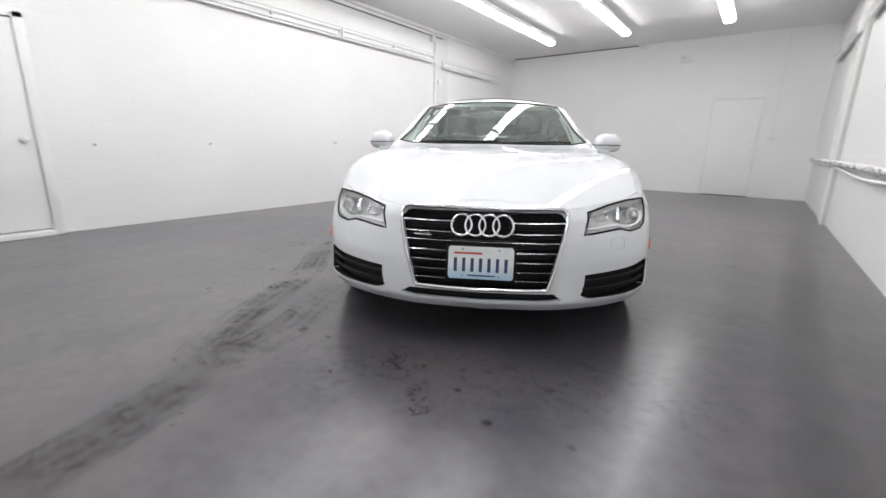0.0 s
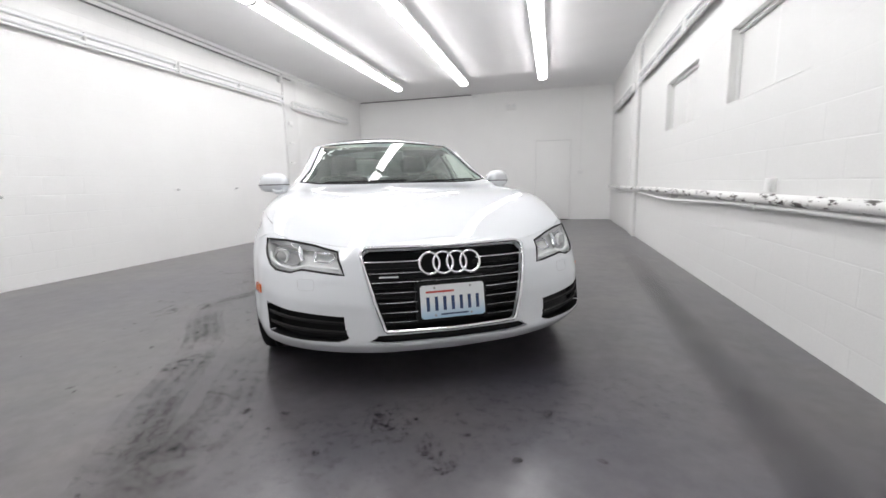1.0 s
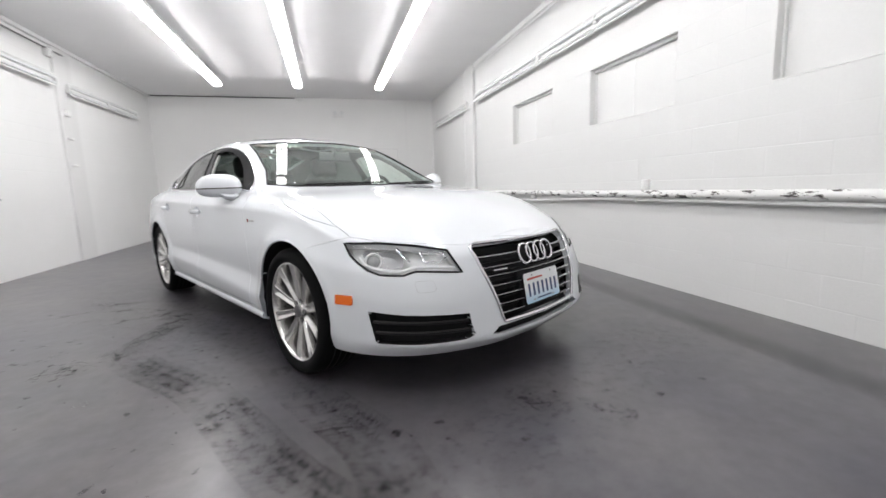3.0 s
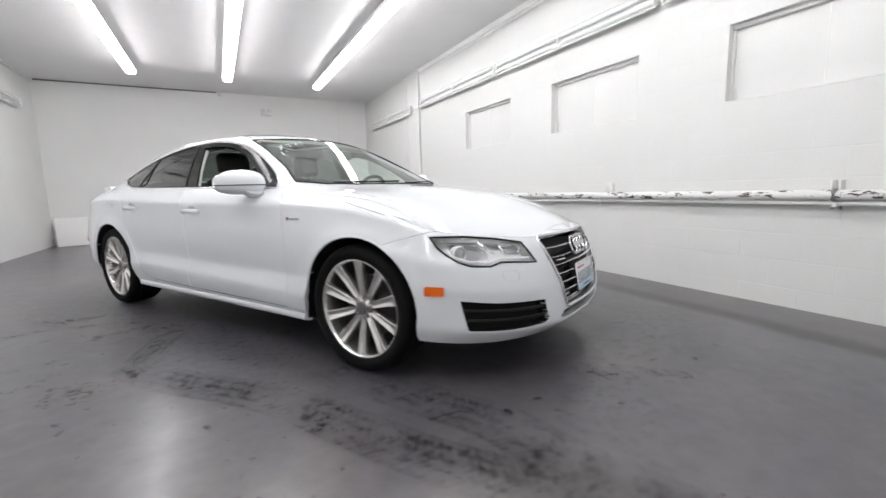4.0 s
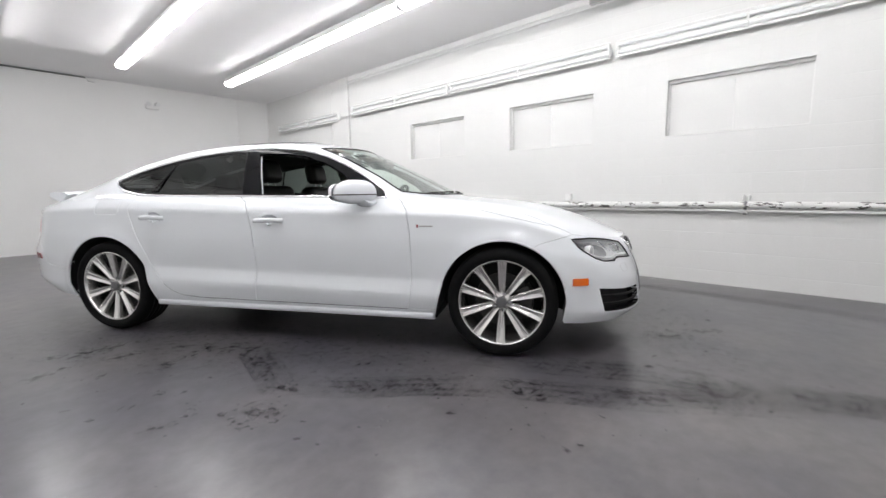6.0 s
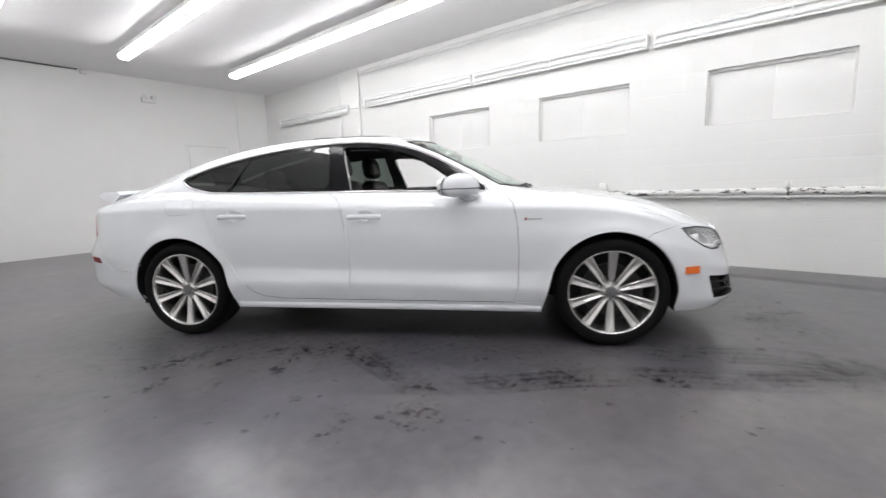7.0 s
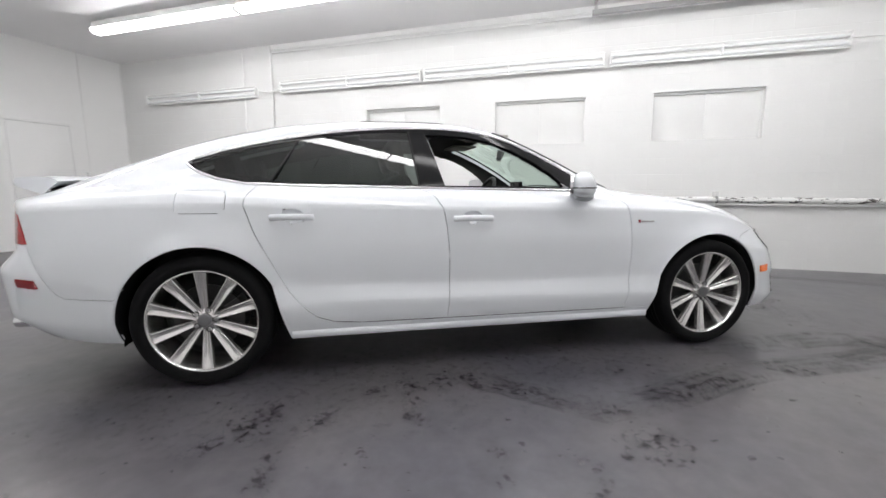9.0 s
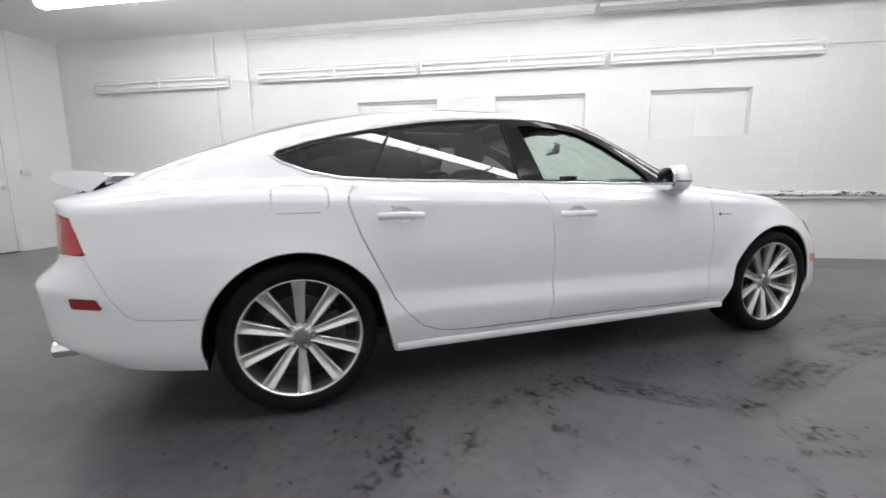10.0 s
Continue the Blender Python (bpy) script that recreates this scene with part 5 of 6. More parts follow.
            v.co = Vector((0.535 + x * front_end, s * (0.945 + py * 0.118 + 0.0 * z), 0.988 + math.copysign(abs(z) ** 0.85, z) * (0.090 if z > 0 else 0.056) * (1 + 0.12 * x)))
            v.co.x -= 0.5 * (s * v.co.y - 0.945)
        bmesh.ops.recalc_face_normals(bm, faces=bm.faces[:])
        part("mirror_housing", bm, M_PAINT, mir)
    ring = [Vector((0.535 + 0.0935 * math.cos(a) * (1 if math.cos(a) > 0 else 0.765), s * (0.945 + abs(math.sin(a)) ** 0.7 * math.copysign(1, math.sin(a)) * 0.1195), 0.988)) for a in np.linspace(0, 2 * math.pi, 49)[:-1]]
    for p in ring:
        p.x -= 0.5 * (s * p.y - 0.945)
    part("mirror_seam", sweep(ring, 0.0035, seg=6, closed=True), M_BLACK, mir)
    bm = bmesh.new()
    o = [bm.verts.new((0.464 - 0.5 * (0.1 * math.copysign(abs(math.cos(a)) ** 0.7, math.cos(a))), s * (0.948 + 0.1 * math.copysign(abs(math.cos(a)) ** 0.7, math.cos(a))), 1.0 + 0.06 * math.copysign(abs(math.sin(a)) ** 0.7, math.sin(a)))) for a in np.linspace(0, 2 * math.pi, 33)[:-1]]
    q = [bm.verts.new(v.co + Vector((0.02, 0, 0))) for v in o]
    bm.faces.new(o)
    for k in range(32):
        bm.faces.new((o[k], q[k], q[(k + 1) % 32], o[(k + 1) % 32]))
    bmesh.ops.recalc_face_normals(bm, faces=bm.faces[:])
    part("mirror_glass", bm, M_MIRROR, mir)
    part("mirror_stalk", sweep([(0.60, s * 0.85, 0.945), (0.59, s * 0.875, 0.932), (0.575, s * 0.91, 0.938), (0.555, s * 0.935, 0.962)], 0.038, seg=14, squash=(1.5, 0.7)), M_PAINT, mir)
    part("sail_panel", prism([(0.57, 0.985), (0.70, 0.97), (0.60, 1.04)], 0.012, lambda a, b, d: on_side(a, b, s, 0.001 - d)), M_BLACK, doors[s, "front"])
    # handles
    for which, x0, x1, z in (("front", -0.19, 0.02, 0.826), ("rear", -1.115, -0.915, 0.844)):
        h = part("door_handle", sweep([on_side(x, z + 0.004 * math.sin(3.14 * f), s, 0.012 + 0.026 * math.sin(math.pi * min(1, max(0, f))) ** 0.5) for f, x in zip(np.linspace(0, 1, 18), np.linspace(x0, x1, 18))], 0.0125, seg=12, squash=(0.8, 1.25)), M_PAINT, doors[s, which])
        bm = bmesh.new()
        xm = 0.5 * (x0 + x1)
        rings = [[bm.verts.new(on_side(xm + 0.0575 * q * math.cos(k * math.pi / 14), z + 0.006 + 0.0355 * q * math.sin(k * math.pi / 14), s, -depth)) for k in range(28)] for q, depth in ((1.12, 0.006), (1.0, 0.005), (0.9, 0.009), (0.75, 0.016), (0.45, 0.022), (0.1, 0.023))]
        for p, q in zip(rings, rings[1:]):
            for k in range(28):
                bm.faces.new((p[k], p[(k + 1) % 28], q[(k + 1) % 28], q[k]))
        bm.faces.new(rings[-1])
        part("handle_cup", bm, M_PAINT, h)
    # fender badge, as bars
    b0 = part("fender_badge", box((0.925, -0.003, 0.784), (0.936, 0.003, 0.802), 0.001), M_DARKRED, car, "small red and silver badge")
    b0.matrix_basis = pose(0, on_side(0.93, 0.79, s).y, 0)
    b1 = part("badge_bar", box((0.942, -0.003, 0.788), (1.028, 0.003, 0.796), 0.001), M_STEEL, b0)
# raised spoiler
bm = bmesh.new()
rows = []
for y in np.linspace(-0.645, 0.645, 45):
    f = abs(y) / 0.645
    bow = 0.13 * f ** 2.4
    xs = -2.485 + bow
    lead = -2.215 + bow * 0.4
    zz = 1.046 - 0.012 * f ** 2
    k = max(0.0, (f - 0.80) / 0.20) ** 2
    skirt = (zz - 0.050) * (1 - k) + 0.952 * k
    rows.append([bm.verts.new(p) for p in ((xs, y, zz - 0.016), (xs + 0.010, y, zz + 0.004), (xs + 0.09, y, zz + 0.012), (lead - 0.03, y, zz + 0.006), (lead, y, zz - 0.012), (lead - 0.03 - 0.03 * k, y, zz - 0.034 - 0.03 * k), (xs + 0.10 + 0.03 * k, y, skirt), (xs + 0.010, y, zz - 0.036))])
for p, q in zip(rows, rows[1:]):
    for k in range(8):
        bm.faces.new((p[k], p[(k + 1) % 8], q[(k + 1) % 8], q[k]))
bm.faces.new(rows[0])
bm.faces.new(list(reversed(rows[-1])))
bmesh.ops.recalc_face_normals(bm, faces=bm.faces[:])
spoiler = part("spoiler", bm, M_PAINT, car, "white rear spoiler blade, raised")
for y in (-0.34, 0.34):
    part("spoiler_arm", box((-2.37, y - 0.03, 0.93), (-2.29, y + 0.03, 1.03), 0.008), M_BLACK, spoiler)
bm = bmesh.new()
o = [bm.verts.new(on_top(x, y, 0.003)) for x, y in dense(half([(-2.44, 0.0), (-2.41, 0.30), (-2.345, 0.50), (-2.29, 0.56), (-2.19, 0.56), (-2.18, 0.3), (-2.18, 0.0)]), 0.05)]
bm.faces.new(o)
part("spoiler_bay", bm, M_BLACK, car, smooth=False)
# chalky marks at the top of the windscreen
for k, (x0, y0, dx, dy) in enumerate(((0.315, -0.50, 0.075, -0.010), (0.305, -0.465, 0.055, -0.022), (0.300, -0.43, 0.05, 0.012), (0.296, -0.395, 0.045, -0.02), (0.290, -0.36, 0.05, 0.008), (0.287, -0.325, 0.035, -0.018), (0.282, -0.29, 0.03, 0.01), (0.42, -0.555, 0.06, 0.006), (0.40, -0.50, 0.03, 0.004))):
    pts = [on_top(x0 + dx * f, y0 + dy * f + 0.006 * math.sin(6 * f + k), 0.0015) for f in np.linspace(0, 1, 8)]
    part("chalk_mark", sweep(pts, 0.006, seg=6, squash=(1.0, 0.3)), M_CHALK, car, "thin white chalk stroke")
# wipers
for y0, y1, x0 in ((-0.55, 0.05, 0.962), (0.08, 0.60, 0.970)):
    pts = [on_top(x0 + 0.03 - 0.035 * f - 0.27 * abs(y0 + (y1 - y0) * f) ** 2, y0 + (y1 - y0) * f, 0.007) for f in np.linspace(0, 1, 16)]
    part("wiper", sweep(pts, 0.006, seg=6), M_BLACK, car)

# ---- cabin ----
def soft_block(lo, hi, bevel, seg=4):
    return box(lo, hi, bevel, None, seg)


def seat(y, rear=False):
    s = new("seat")
    s.parent = car
    tagged(s, "black leather car seat")
    x = 0.0 if not rear else -0.98
    part("cushion", soft_block((x - 0.25, y - 0.25, 0.38), (x + 0.28, y + 0.25, 0.56), 0.05), M_LEATHER, s)
    bm = soft_block((-0.07, -0.25, 0.0), (0.07, 0.25, 0.64), 0.06)
    b = part("backrest", bm, M_LEATHER, s)
    b.matrix_basis = pose(x - 0.24, y, 0.46, 0, -20, 0)
    h = part("headrest", soft_block((-0.055, -0.135, 0.0), (0.055, 0.135, 0.19), 0.054, 5), M_LEATHER, s)
    h.matrix_basis = pose(x - 0.44, y, 1.09 if not rear else 1.02, 0, -12, 0)
    for d in (-0.05, 0.05):
        part("headrest_post", cyl((x - 0.42, y + d, 1.0), (x - 0.445, y + d, 1.11), 0.006, seg=8), M_STEEL, s)


for y in (-0.37, 0.37):
    seat(y)
for y in (-0.36, 0.36):
    seat(y, True)
prof = [(0.42, 0.62), (0.44, 0.90), (0.52, 0.945), (0.70, 0.955), (0.93, 0.935), (1.0, 0.90), (1.0, 0.55), (0.55, 0.5)]
part("dashboard", prism(prof, 1.46, lambda a, b, d: (a, d - 0.73, b)), M_LEATHER, car, "black dashboard")
part("console", soft_block((-0.35, -0.12, 0.3), (0.5, 0.12, 0.62), 0.03), M_LEATHER, car)
part("display", soft_block((0.50, -0.10, 0.945), (0.53, 0.09, 1.03), 0.008), M_GLOSSBLACK, car, "small black dashboard display")
wheel_c = Vector((0.36, 0.37, 0.90))
tilt = Matrix.Rotation(radians(-62), 3, "Y")
pts = [wheel_c + tilt @ Vector((0.18 * math.cos(a), 0.18 * math.sin(a), 0)) for a in np.linspace(0, 2 * math.pi, 37)[:-1]]
steer = part("steering_wheel", sweep(pts, 0.016, seg=10, closed=True), M_LEATHER, car, "black steering wheel")
part("steering_hub", sweep([wheel_c + tilt @ Vector((-0.07, 0, -0.01)), wheel_c + tilt @ Vector((0.07, 0, -0.01))], 0.055, seg=12, squash=(0.5, 1.0)), M_LEATHER, steer)
for a in (90, 210, 330):
    part("steering_spoke", sweep([wheel_c, wheel_c + tilt @ Vector((0.17 * math.cos(radians(a + 90)), 0.17 * math.sin(radians(a + 90)), 0))], 0.014, seg=8), M_LEATHER, steer)
mirror = part("rear_view_mirror", soft_block((-0.018, -0.125, -0.036), (0.02, 0.125, 0.036), 0.014), M_GREYCAP, car, "grey rear-view mirror")
mirror.matrix_basis = pose(0.375, 0.0, 1.224, 0, 6, -18)
part("mirror_glass", box((-0.0215, -0.115, -0.029), (-0.0175, 0.115, 0.029), 0.001), M_MIRROR, mirror)
part("mirror_foot", sweep([(0.015, 0, 0.0), (0.022, 0, 0.025), (0.005, 0, 0.05)], 0.014, seg=10), M_LINING, mirror)
for y in (-0.36, 0.36):
    part("sun_visor", soft_block((0.05, y - 0.2, 1.295), (0.24, y + 0.16, 1.312), 0.006), M_BEIGE, car)
part("parcel_shelf", box((-2.0, -0.6, 0.93), (-1.35, 0.6, 0.95), 0.005), M_LEATHER, car)
part("cabin_floor", box((-1.4, -0.8, 0.26), (1.0, 0.8, 0.30), 0.005), M_LEATHER, car)


# ---- marks on the floor ----
def decal(name, colour, rough, alpha):
    """A thin stain: its own colour where alpha(tree) is high, the floor below elsewhere."""
    m, t, b = principled(name, colour, rough, Specular_IOR_Level=0.3)
    tr = t.nodes.new("ShaderNodeBsdfTransparent")
    mx = t.nodes.new("ShaderNodeMixShader")
    t.links.new(alpha(t), mx.inputs[0])
    t.links.new(tr.outputs[0], mx.inputs[1])
    t.links.new(b.outputs[0], mx.inputs[2])
    t.links.new(mx.outputs[0], t.nodes["Material Output"].inputs["Surface"])
    return m


def math_node(t, op, a, b=0.0, c=0.0):
    n = t.nodes.new("ShaderNodeMath")
    n.operation = op
    for k, v in enumerate((a, b, c)):
        if isinstance(v, bpy.types.NodeSocket):
            t.links.new(v, n.inputs[k])
        else:
            n.inputs[k].default_value = v
    return n.outputs[0]


def fade(t, a):
    """Lets a strip die away at both its ends."""
    uv = t.nodes.new("ShaderNodeUVMap")
    uv.uv_map = "Ends"
    sp = t.nodes.new("ShaderNodeSeparateXYZ")
    t.links.new(uv.outputs[0], sp.inputs[0])
    u = sp.outputs[0]
    near = math_node(t, "MULTIPLY", math_node(t, "MULTIPLY", u, math_node(t, "SUBTRACT", 1.0, u)), 6.0)
    return math_node(t, "MULTIPLY", a, math_node(t, "MINIMUM", near, 1.0))


def strip_alpha(strength, tread):
    def make(t):
        uv = t.nodes.new("ShaderNodeUVMap")
        uv.uv_map = "UVMap"
        sp = t.nodes.new("ShaderNodeSeparateXYZ")
        t.links.new(uv.outputs[0], sp.inputs[0])
        u, v = sp.outputs[0], sp.outputs[1]
        edge = math_node(t, "MULTIPLY", math_node(t, "MULTIPLY", v, math_node(t, "SUBTRACT", 1.0, v)), 4.0)
        edge = math_node(t, "POWER", edge, 0.3 if tread else 1.2)
        _, f = noise_ramp(t, 4.0, [(0, g(0)), (1, g(1))], detail=4, rough=0.7)
        patch = math_node(t, "MAXIMUM", math_node(t, "MULTIPLY_ADD", f, 4.6 if tread else 1.0, -1.85 if tread else 0.1), 0.0)
        _, f2 = noise_ramp(t, 24.0, [(0, g(0)), (1, g(1))], detail=3, rough=0.7)
        grain = math_node(t, "MAXIMUM", math_node(t, "MULTIPLY_ADD", f2, 3.0 if tread else 0.15, -0.95 if tread else 0.85), 0.0)
        a = math_node(t, "MULTIPLY", math_node(t, "MULTIPLY", edge, patch), grain)
        if tread:
            # shoulder blocks slant towards the middle, ribs run along it
            _, f3 = noise_ramp(t, 9.0, [(0, g(0)), (1, g(1))], detail=4, rough=0.7)
            rib = math_node(t, "SINE", math_node(t, "MULTIPLY_ADD", v, 25.1, math_node(t, "MULTIPLY", f3, 5.0)))
            slant = math_node(t, "MULTIPLY", math_node(t, "ABSOLUTE", math_node(t, "SUBTRACT", v, 0.5)), 26.0)
            lug = math_node(t, "SINE", math_node(t, "MULTIPLY_ADD", u, 165.0, math_node(t, "MULTIPLY_ADD", f3, 11.0, slant)))
            print_ = math_node(t, "MULTIPLY_ADD", math_node(t, "ADD", math_node(t, "MULTIPLY", lug, 0.7), rib), 0.25, 0.62)
            a = math_node(t, "MULTIPLY", a, print_)
        a = fade(t, math_node(t, "MULTIPLY", a, strength))
        n = t.nodes.new("ShaderNodeClamp")
        t.links.new(a, n.inputs[0])
        return n.outputs[0]
    return make


M_TREAD = decal("tyre_print", (0.012, 0.011, 0.013), 0.3, strip_alpha(0.95, True))
M_DARKBAND = decal("dark_band", (0.024, 0.023, 0.025), 0.3, strip_alpha(0.10, False))
M_SCUFF = decal("worn_track", (0.020, 0.019, 0.021), 0.3, strip_alpha(0.27, False))


# blotched darkening, strongest along the middle of its strip
def blotching_alpha(t):
    uv = t.nodes.new("ShaderNodeUVMap")
    uv.uv_map = "UVMap"
    sp = t.nodes.new("ShaderNodeSeparateXYZ")
    t.links.new(uv.outputs[0], sp.inputs[0])
    v = sp.outputs[1]
    edge = math_node(t, "MULTIPLY", math_node(t, "MULTIPLY", v, math_node(t, "SUBTRACT", 1.0, v)), 4.0)
    _, f = noise_ramp(t, 4.0, [(0, g(0)), (1, g(1))], detail=3, rough=0.6)
    _, f2 = noise_ramp(t, 21.0, [(0, g(0)), (1, g(1))], detail=4, rough=0.65)
    blot = math_node(t, "MAXIMUM", math_node(t, "MULTIPLY_ADD", f2, 5.0, -2.55), 0.0)
    a = math_node(t, "ADD", math_node(t, "MULTIPLY", f, 0.22), math_node(t, "MULTIPLY", blot, 1.3))
    a = fade(t, math_node(t, "MULTIPLY", math_node(t, "MULTIPLY", a, edge), 0.24))
    n = t.nodes.new("ShaderNodeClamp")
    t.links.new(a, n.inputs[0])
    return n.outputs[0]


M_BLOTCHING = decal("blotching", (0.018, 0.016, 0.019), 0.3, blotching_alpha)


def track(pts, width, material, label, z):
    """A dark mark along a line on the floor."""
    n = 60
    s = np.linspace(0, len(pts) - 1, n)
    key = np.arange(len(pts), dtype=float)
    xs, ys = soften(pchip(s, key, [p[0] for p in pts]), 2), soften(pchip(s, key, [p[1] for p in pts]), 2)
    bm = bmesh.new()
    uv, ends = bm.loops.layers.uv.new("UVMap"), bm.loops.layers.uv.new("Ends")
    rows, run = [], 0.0
    for k in range(n):
        d = Vector((xs[min(k + 1, n - 1)] - xs[max(k - 1, 0)], ys[min(k + 1, n - 1)] - ys[max(k - 1, 0)], 0)).normalized()
        side = Vector((-d.y, d.x, 0))
        if k:
            run += math.hypot(xs[k] - xs[k - 1], ys[k] - ys[k - 1])
        rows.append((bm.verts.new(Vector((xs[k], ys[k], z)) + side * width / 2), bm.verts.new(Vector((xs[k], ys[k], z)) - side * width / 2), run))
    for k, (p, q) in enumerate(zip(rows, rows[1:])):
        f = bm.faces.new((p[0], p[1], q[1], q[0]))
        for l, c in zip(f.loops, (k, k, k + 1, k + 1)):
            l[ends].uv = (c / (n - 1), 0)
        for l, c in zip(f.loops, ((p[2], 0), (p[2], 1), (q[2], 1), (q[2], 0))):
            l[uv].uv = c
    if bm.faces[:] and sum(f.normal.z for f in bm.faces) < 0:
        bmesh.ops.reverse_faces(bm, faces=bm.faces[:])
    return part("floor_mark", bm, material, floor, label, False)


track([(-2.28, 2.35), (-2.15, 1.95), (-1.98, 1.62), (-1.80, 1.28), (-1.76, 1.02), (-1.68, 0.78), (-1.57, 0.5), (-1.50, 0.25), (-1.43, 0.0)], 0.27, M_TREAD, "dark tyre print on the concrete", 0.0044)
track([(-3.30, 2.90), (-3.02, 2.47), (-2.66, 2.10), (-2.42, 1.74), (-2.20, 1.33), (-2.06, 1.12), (-1.9, 0.9), (-1.72, 0.65)], 0.24, M_TREAD, "dark tyre print on the concrete", 0.0050)
track([(-3.08, 3.35), (-3.13, 3.12), (-3.18, 2.9), (-3.24, 2.66)], 0.20, M_TREAD, "dark tyre print on the concrete", 0.0056)
track([(0.62, 7.0), (0.54, 5.44), (0.45, 4.05), (0.41, 3.18), (0.39, 2.5), (0.385, 1.9), (0.37, 1.3), (0.30, 0.6), (0.18, -0.3), (0.05, -1.1)], 0.26, M_SCUFF, "long dark band on the concrete", 0.0032)
# broad faint darkening of the floor beside the east wall
track([(0.62, 5.6), (0.60, 4.2), (0.58, 2.6), (0.56, 1.2), (0.52, 0.0), (0.4, -1.2)], 0.6, M_DARKBAND, "long dark band on the concrete", 0.0020)
track([(-2.45, 1.8), (-2.0, 1.25), (-1.62, 0.6), (-1.47, 0.15), (-1.36, -0.35), (-1.2, -1.1), (-1.05, -1.65)], 0.34, M_SCUFF, "long dark band on the concrete", 0.0026)
track([(-4.05, 5.3), (-3.6, 4.5), (-3.05, 3.45), (-2.7, 2.8), (-2.3, 2.05)], 1.2, M_BLOTCHING, "dark mottled blotching beside the car", 0.0032)
track([(-1.9, 0.95), (-1.3, 1.2), (-0.75, 1.5), (-0.2, 1.8), (0.3, 2.15)], 0.7, M_BLOTCHING, "dark mottled blotching before the car", 0.0038)


def spot_alpha(t):
    _, f = noise_ramp(t, 42.0, [(0, g(0)), (1, g(1))], detail=3, rough=0.7)
    n = t.nodes.new("ShaderNodeClamp")
    t.links.new(math_node(t, "MULTIPLY", math_node(t, "MULTIPLY_ADD", f, 4.0, -1.5), 0.62), n.inputs[0])
    return n.outputs[0]


M_SPOT = decal("oil_spot", (0.022, 0.020, 0.023), 0.3, spot_alpha)


def spot(x, y, r, z, bm=None):
    alone = bm is None
    bm = bmesh.new() if alone else bm
    n = 14
    turn, squash = random.uniform(0, math.pi), random.uniform(0.45, 1.0)
    c, s_ = math.cos(turn), math.sin(turn)
    vs = []
    for k in range(n):
        a = 2 * math.pi * k / n
        q = r * random.uniform(0.55, 1.15)
        px, py = q * math.cos(a), q * math.sin(a) * squash
        vs.append(bm.verts.new((x + c * px - s_ * py, y + s_ * px + c * py, z)))
    bm.faces.new(vs)
    if alone:
        part("stain", bm, M_SPOT, floor, "", False)


random.seed(5)
SPOTS = ((-1.73, 1.36, 0.045), (-1.56, 1.38, 0.05), (-1.55, 1.26, 0.025), (-0.76, 1.39, 0.035), (-0.56, 1.29, 0.05), (-1.28, 1.17, 0.04), (-0.99, 1.46, 0.03), (-0.27, 1.34, 0.05),
         (-0.46, 1.62, 0.05), (-3.53, 2.66, 0.05), (-3.42, 2.58, 0.05), (-2.85, 1.88, 0.03), (-2.70, 1.56, 0.03), (-2.74, 1.47, 0.03), (-2.76, 1.36, 0.06), (-2.74, 2.61, 0.04),
         (-2.62, 2.46, 0.035), (-2.43, 1.35, 0.04), (-1.74, 1.35, 0.05), (-1.47, 0.65, 0.02), (-1.42, 0.60, 0.025), (-1.91, 0.80, 0.035), (-3.38, 3.81, 0.035), (-3.40, 2.22, 0.05), (-3.37, 2.12, 0.03),
         (-3.32, 2.32, 0.035), (-2.84, 1.86, 0.025), (-3.42, 3.12, 0.03))
for x, y, r in SPOTS:
    spot(x, y, r * 0.5, 0.0060)
# splashes: (x, y, reach along, pieces)
SPLASH = ((-3.26, 3.64, 0.10, 7), (-3.15, 3.51, 0.10, 8), (-3.09, 3.37, 0.09, 8), (-3.38, 3.58, 0.09, 6), (-3.52, 3.52, 0.08, 5), (-3.83, 4.12, 0.13, 6), (-3.67, 3.88, 0.10, 7),
          (-4.03, 3.88, 0.12, 5), (-3.83, 3.58, 0.06, 5), (-3.66, 3.12, 0.06, 4), (-3.80, 3.07, 0.06, 4), (-3.45, 2.56, 0.13, 11), (-3.35, 2.50, 0.10, 7), (-3.20, 2.69, 0.09, 10),
          (-3.70, 4.13, 0.12, 7), (-3.96, 4.20, 0.09, 5), (-3.61, 2.79, 0.06, 3), (-3.77, 2.75, 0.08, 4), (-1.11, 1.42, 0.12, 6), (-0.84, 1.24, 0.10, 5), (-2.46, 1.70, 0.10, 7), (-3.37, 3.78, 0.07, 5))
def blot_alpha(strength, fine):
    """Ragged islands that thin out towards the rim of the patch."""
    def make(t):
        uv = t.nodes.new("ShaderNodeUVMap")
        uv.uv_map = "UVMap"
        away = t.nodes.new("ShaderNodeVectorMath")
        away.operation = "LENGTH"
        t.links.new(uv.outputs[0], away.inputs[0])
        r = away.outputs["Value"]
        core = math_node(t, "SUBTRACT", 1.0, math_node(t, "MULTIPLY", r, r))
        _, f = noise_ramp(t, fine, [(0, g(0)), (1, g(1))], detail=5, rough=0.62)
        a = math_node(t, "MULTIPLY_ADD", f, 7.0, math_node(t, "MULTIPLY_ADD", core, 1.3, -4.55))
        n = t.nodes.new("ShaderNodeClamp")
        t.links.new(a, n.inputs[0])
        rim = t.nodes.new("ShaderNodeClamp")
        t.links.new(math_node(t, "MULTIPLY", core, 3.0), rim.inputs[0])
        return math_node(t, "MULTIPLY", math_node(t, "MULTIPLY", n.outputs[0], rim.outputs[0]), strength)
    return make


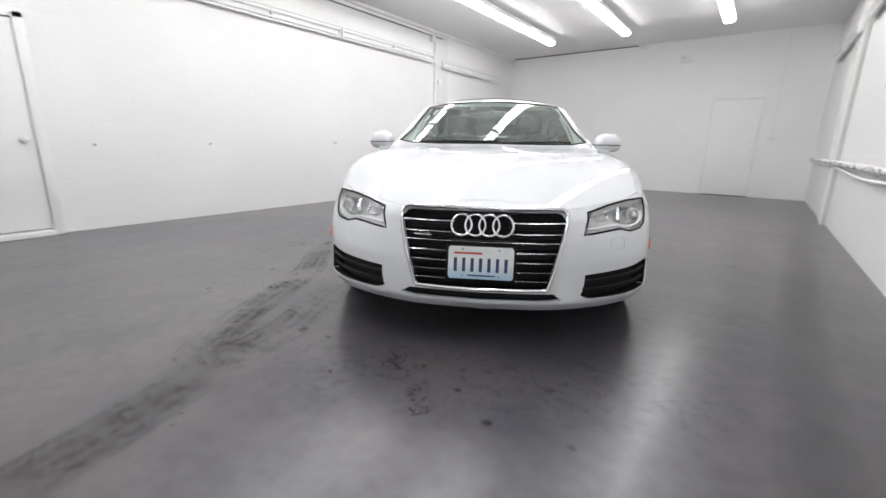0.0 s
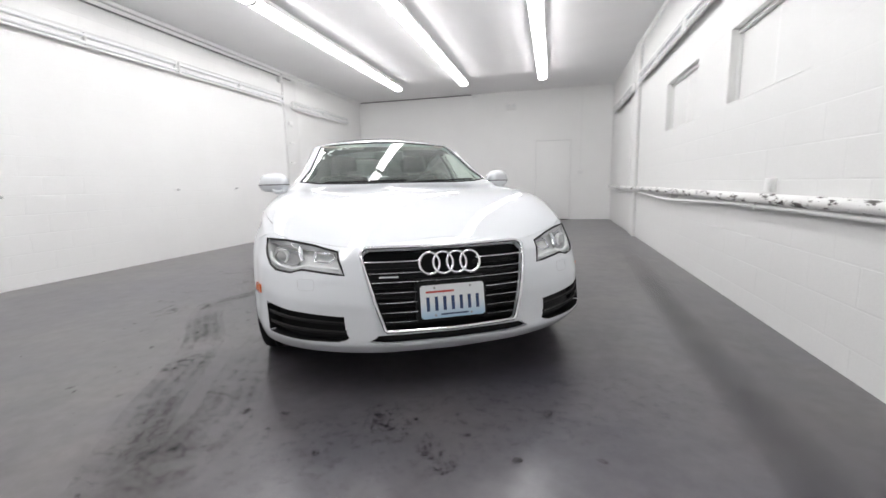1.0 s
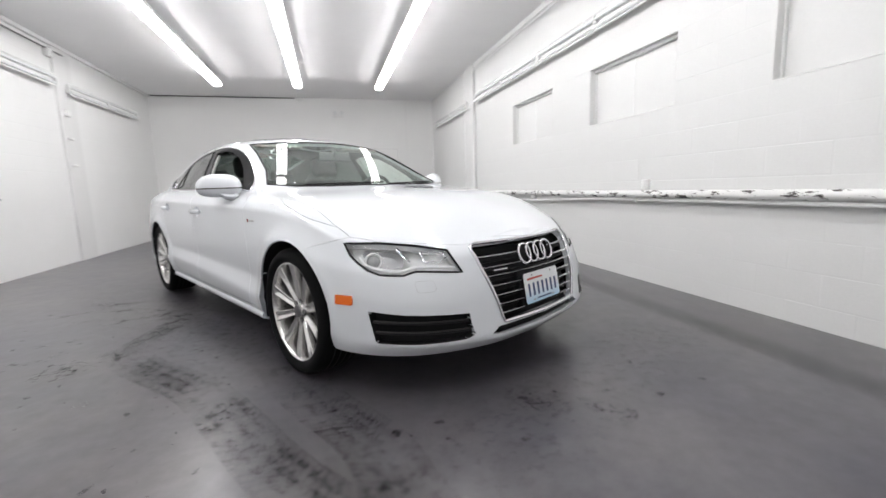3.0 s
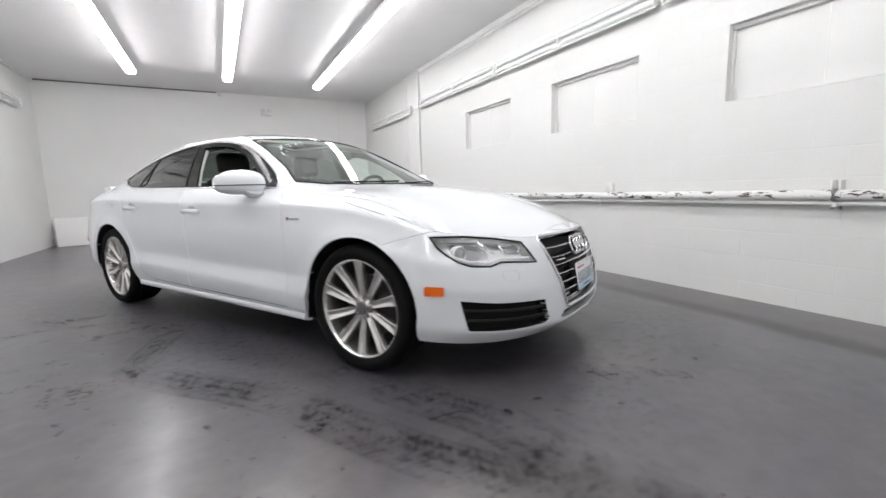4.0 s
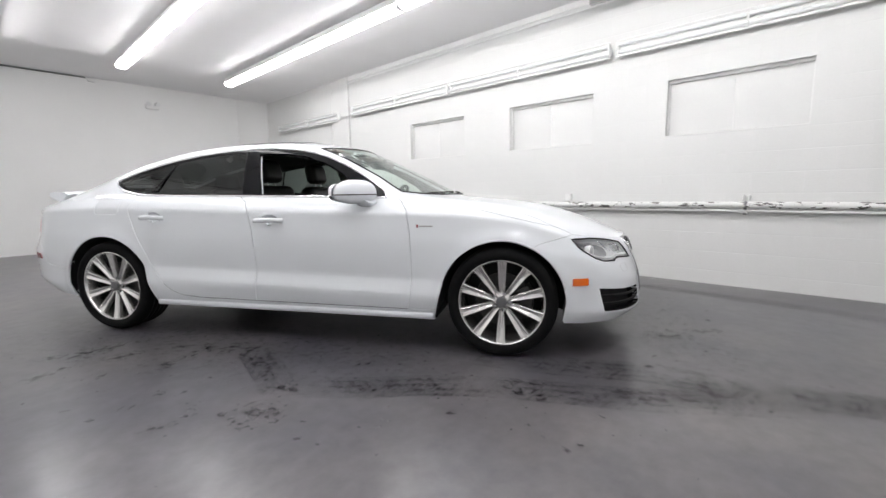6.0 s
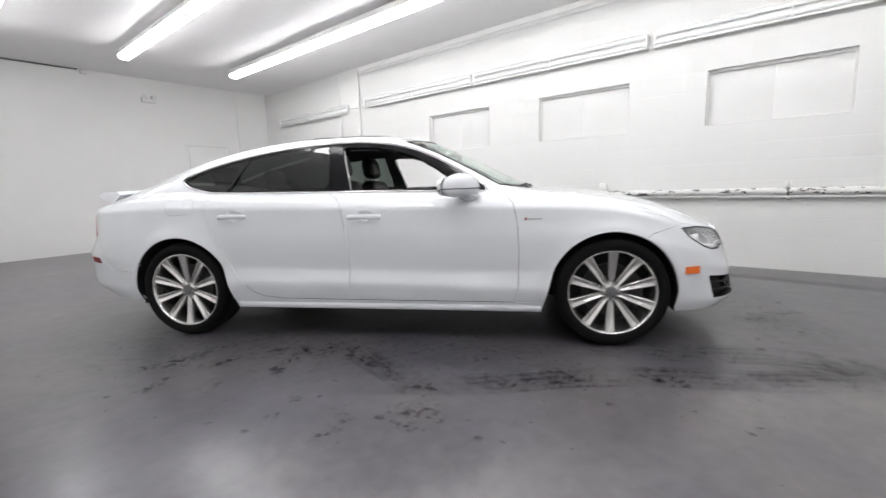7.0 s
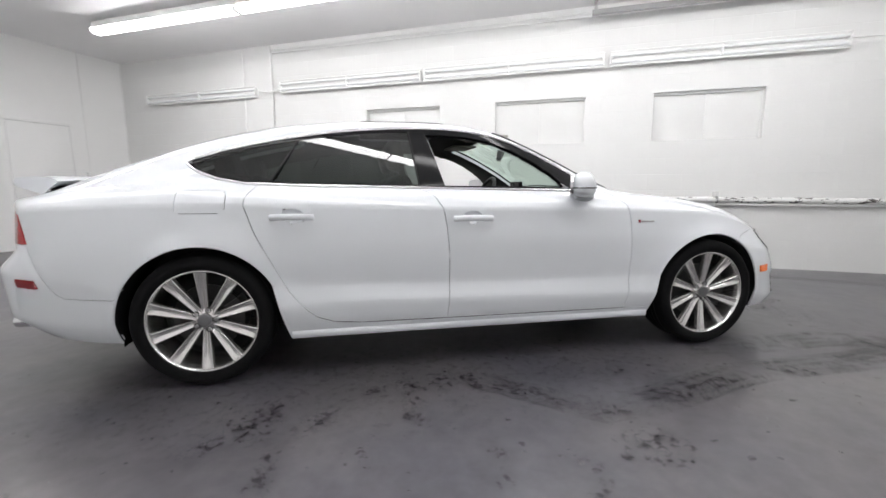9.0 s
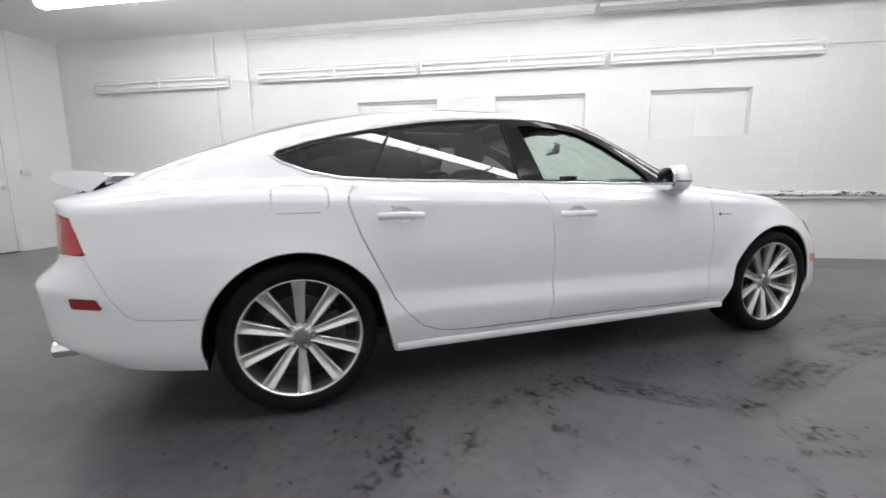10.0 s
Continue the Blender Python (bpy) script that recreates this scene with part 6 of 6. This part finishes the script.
M_BLOT = decal("oil_blot", (0.020, 0.018, 0.022), 0.3, blot_alpha(0.62, 24.0))
M_PALE = decal("pale_scuff", (0.34, 0.32, 0.30), 0.5, blot_alpha(0.36, 30.0))


def blot(x, y, along, across, lean, z, material):
    bm = bmesh.new()
    uv = bm.loops.layers.uv.new("UVMap")
    ring = [(math.cos(2 * math.pi * k / 20), math.sin(2 * math.pi * k / 20)) for k in range(20)]
    c, s_ = math.cos(lean), math.sin(lean)
    f = bm.faces.new([bm.verts.new((x + c * a * along - s_ * b * across, y + s_ * a * along + c * b * across, z)) for a, b in ring])
    for l, q in zip(f.loops, ring):
        l[uv].uv = q
    part("stain", bm, material, floor, "", False)


for k, (x, y, reach, count) in enumerate(SPLASH):
    blot(x, y, reach * 1.5, reach * (0.45 + 0.05 * count), random.uniform(0, math.pi), 0.0062 + 0.00004 * k, M_BLOT)
for k, (x, y, along, across, lean) in enumerate(((-3.10, 2.04, 0.06, 0.03, 0.4), (-2.41, 1.83, 0.07, 0.04, 2.0), (-2.71, 2.16, 0.06, 0.03, 2.2), (-2.51, 3.0, 0.05, 0.03, 1.0), (-3.62, 2.82, 0.02, 0.015, 0.0), (-3.35, 2.62, 0.025, 0.012, 0.3))):
    blot(x, y, along, across, lean, 0.0072 + 0.00004 * k, M_PALE)
speckle = bmesh.new()
for k in range(300):
    along, off = random.gauss(0.0, 1.4), random.gauss(0.0, 0.34)
    spot(-3.25 + 0.4894 * along * 0.6 + off, 3.5 - 0.8721 * along * 0.9 + off * 0.4, random.uniform(0.004, 0.010) * (1 + 1.6 * (random.random() < 0.12)), 0.0067, speckle)
tagged(part("specks", speckle, M_SPOT, floor, "small dark oil specks", False), kind="stuff")


# ---- blocks of the long walls ----
def block_mesh(length, height):
    """A block's painted face with worn edges, in the plane x = 0, facing -x."""
    e, r = 0.004, SKIN
    bm = bmesh.new()
    o = [bm.verts.new((r, y, z)) for y, z in ((0.002, 0.002), (length - 0.002, 0.002), (length - 0.002, height - 0.002), (0.002, height - 0.002))]
    i = [bm.verts.new((0, y, z)) for y, z in ((0.002 + e, 0.002 + e), (length - 0.002 - e, 0.002 + e), (length - 0.002 - e, height - 0.002 - e), (0.002 + e, height - 0.002 - e))]
    bm.faces.new(i)
    for k in range(4):
        bm.faces.new((o[k], o[(k + 1) % 4], i[(k + 1) % 4], i[k]))
    bmesh.ops.recalc_face_normals(bm, faces=bm.faces[:])
    if i[0].link_faces and bm.faces[:] and sum(f.normal.x for f in bm.faces) > 0:
        bmesh.ops.reverse_faces(bm, faces=bm.faces[:])
    me = bpy.data.meshes.new("block")
    bm.to_mesh(me)
    bm.free()
    me.materials.append(M_BLOCK)
    return me


def courses():
    """Rows of (y0, y1, z0, z1) for every block of a wall."""
    z, k = JOINT0 - COURSE, 0
    while z < CEIL - 0.001:
        z0, z1 = max(0.0, z), min(CEIL, z + COURSE)
        y = 0.85 - 8 * BLOCK + (0.0 if k % 2 else BLOCK / 2)
        while y < WALL_N:
            yield max(WALL_S, y), min(WALL_N, y + BLOCK), z0, z1
            y += BLOCK
        z += COURSE
        k += 1


block_meshes = {}
rest = bmesh.new()
built = 0
for y0, y1, z0, z1 in courses():
    spans = [(y0, y1)]
    if z1 > WIN_LO + 0.02 and z0 < WIN_HI - 0.02:
        for a, b in WINDOWS:
            spans = [q for p in spans for q in ((p[0], min(p[1], a)), (max(p[0], b), p[1])) if q[1] - q[0] > 0.02]
    for p in spans:
        if p[1] - p[0] < 0.02 or z1 - z0 < 0.02:
            continue
        size = (round(p[1] - p[0], 3), round(z1 - z0, 3))
        if size not in block_meshes:
            block_meshes[size] = block_mesh(*size)
        near = 0.0 < p[0] < 7.4 and z0 < 2.5 and built < 300
        if near:
            ob = new("block", block_meshes[size])
            ob.parent = wall_east
            ob.matrix_basis = pose(WALL_E, p[0], z0) @ Matrix.Translation((random.uniform(0, 0.0008), 0, 0))
            built += 1
        else:
            n = len(rest.verts)
            rest.from_mesh(block_meshes[size])
            rest.verts.ensure_lookup_table()
            for v in rest.verts[n:]:
                v.co += Vector((WALL_E, p[0], z0))
tagged(finish("blocks", rest, M_BLOCK, wall_east, "", False), "white painted wall blocks", "", "", "stuff")
rest = bmesh.new()
flip = Matrix.Rotation(math.pi, 4, "Z")
for y0, y1, z0, z1 in courses():
    size = (round(y1 - y0, 3), round(z1 - z0, 3))
    if size[0] < 0.02 or size[1] < 0.02:
        continue
    if size not in block_meshes:
        block_meshes[size] = block_mesh(*size)
    n = len(rest.verts)
    rest.from_mesh(block_meshes[size])
    rest.verts.ensure_lookup_table()
    for v in rest.verts[n:]:
        v.co = flip @ v.co + Vector((WALL_W, y1, z0))
tagged(finish("blocks", rest, M_BLOCK_WEST, wall_west, "", False), "white painted wall blocks", "", "", "stuff")
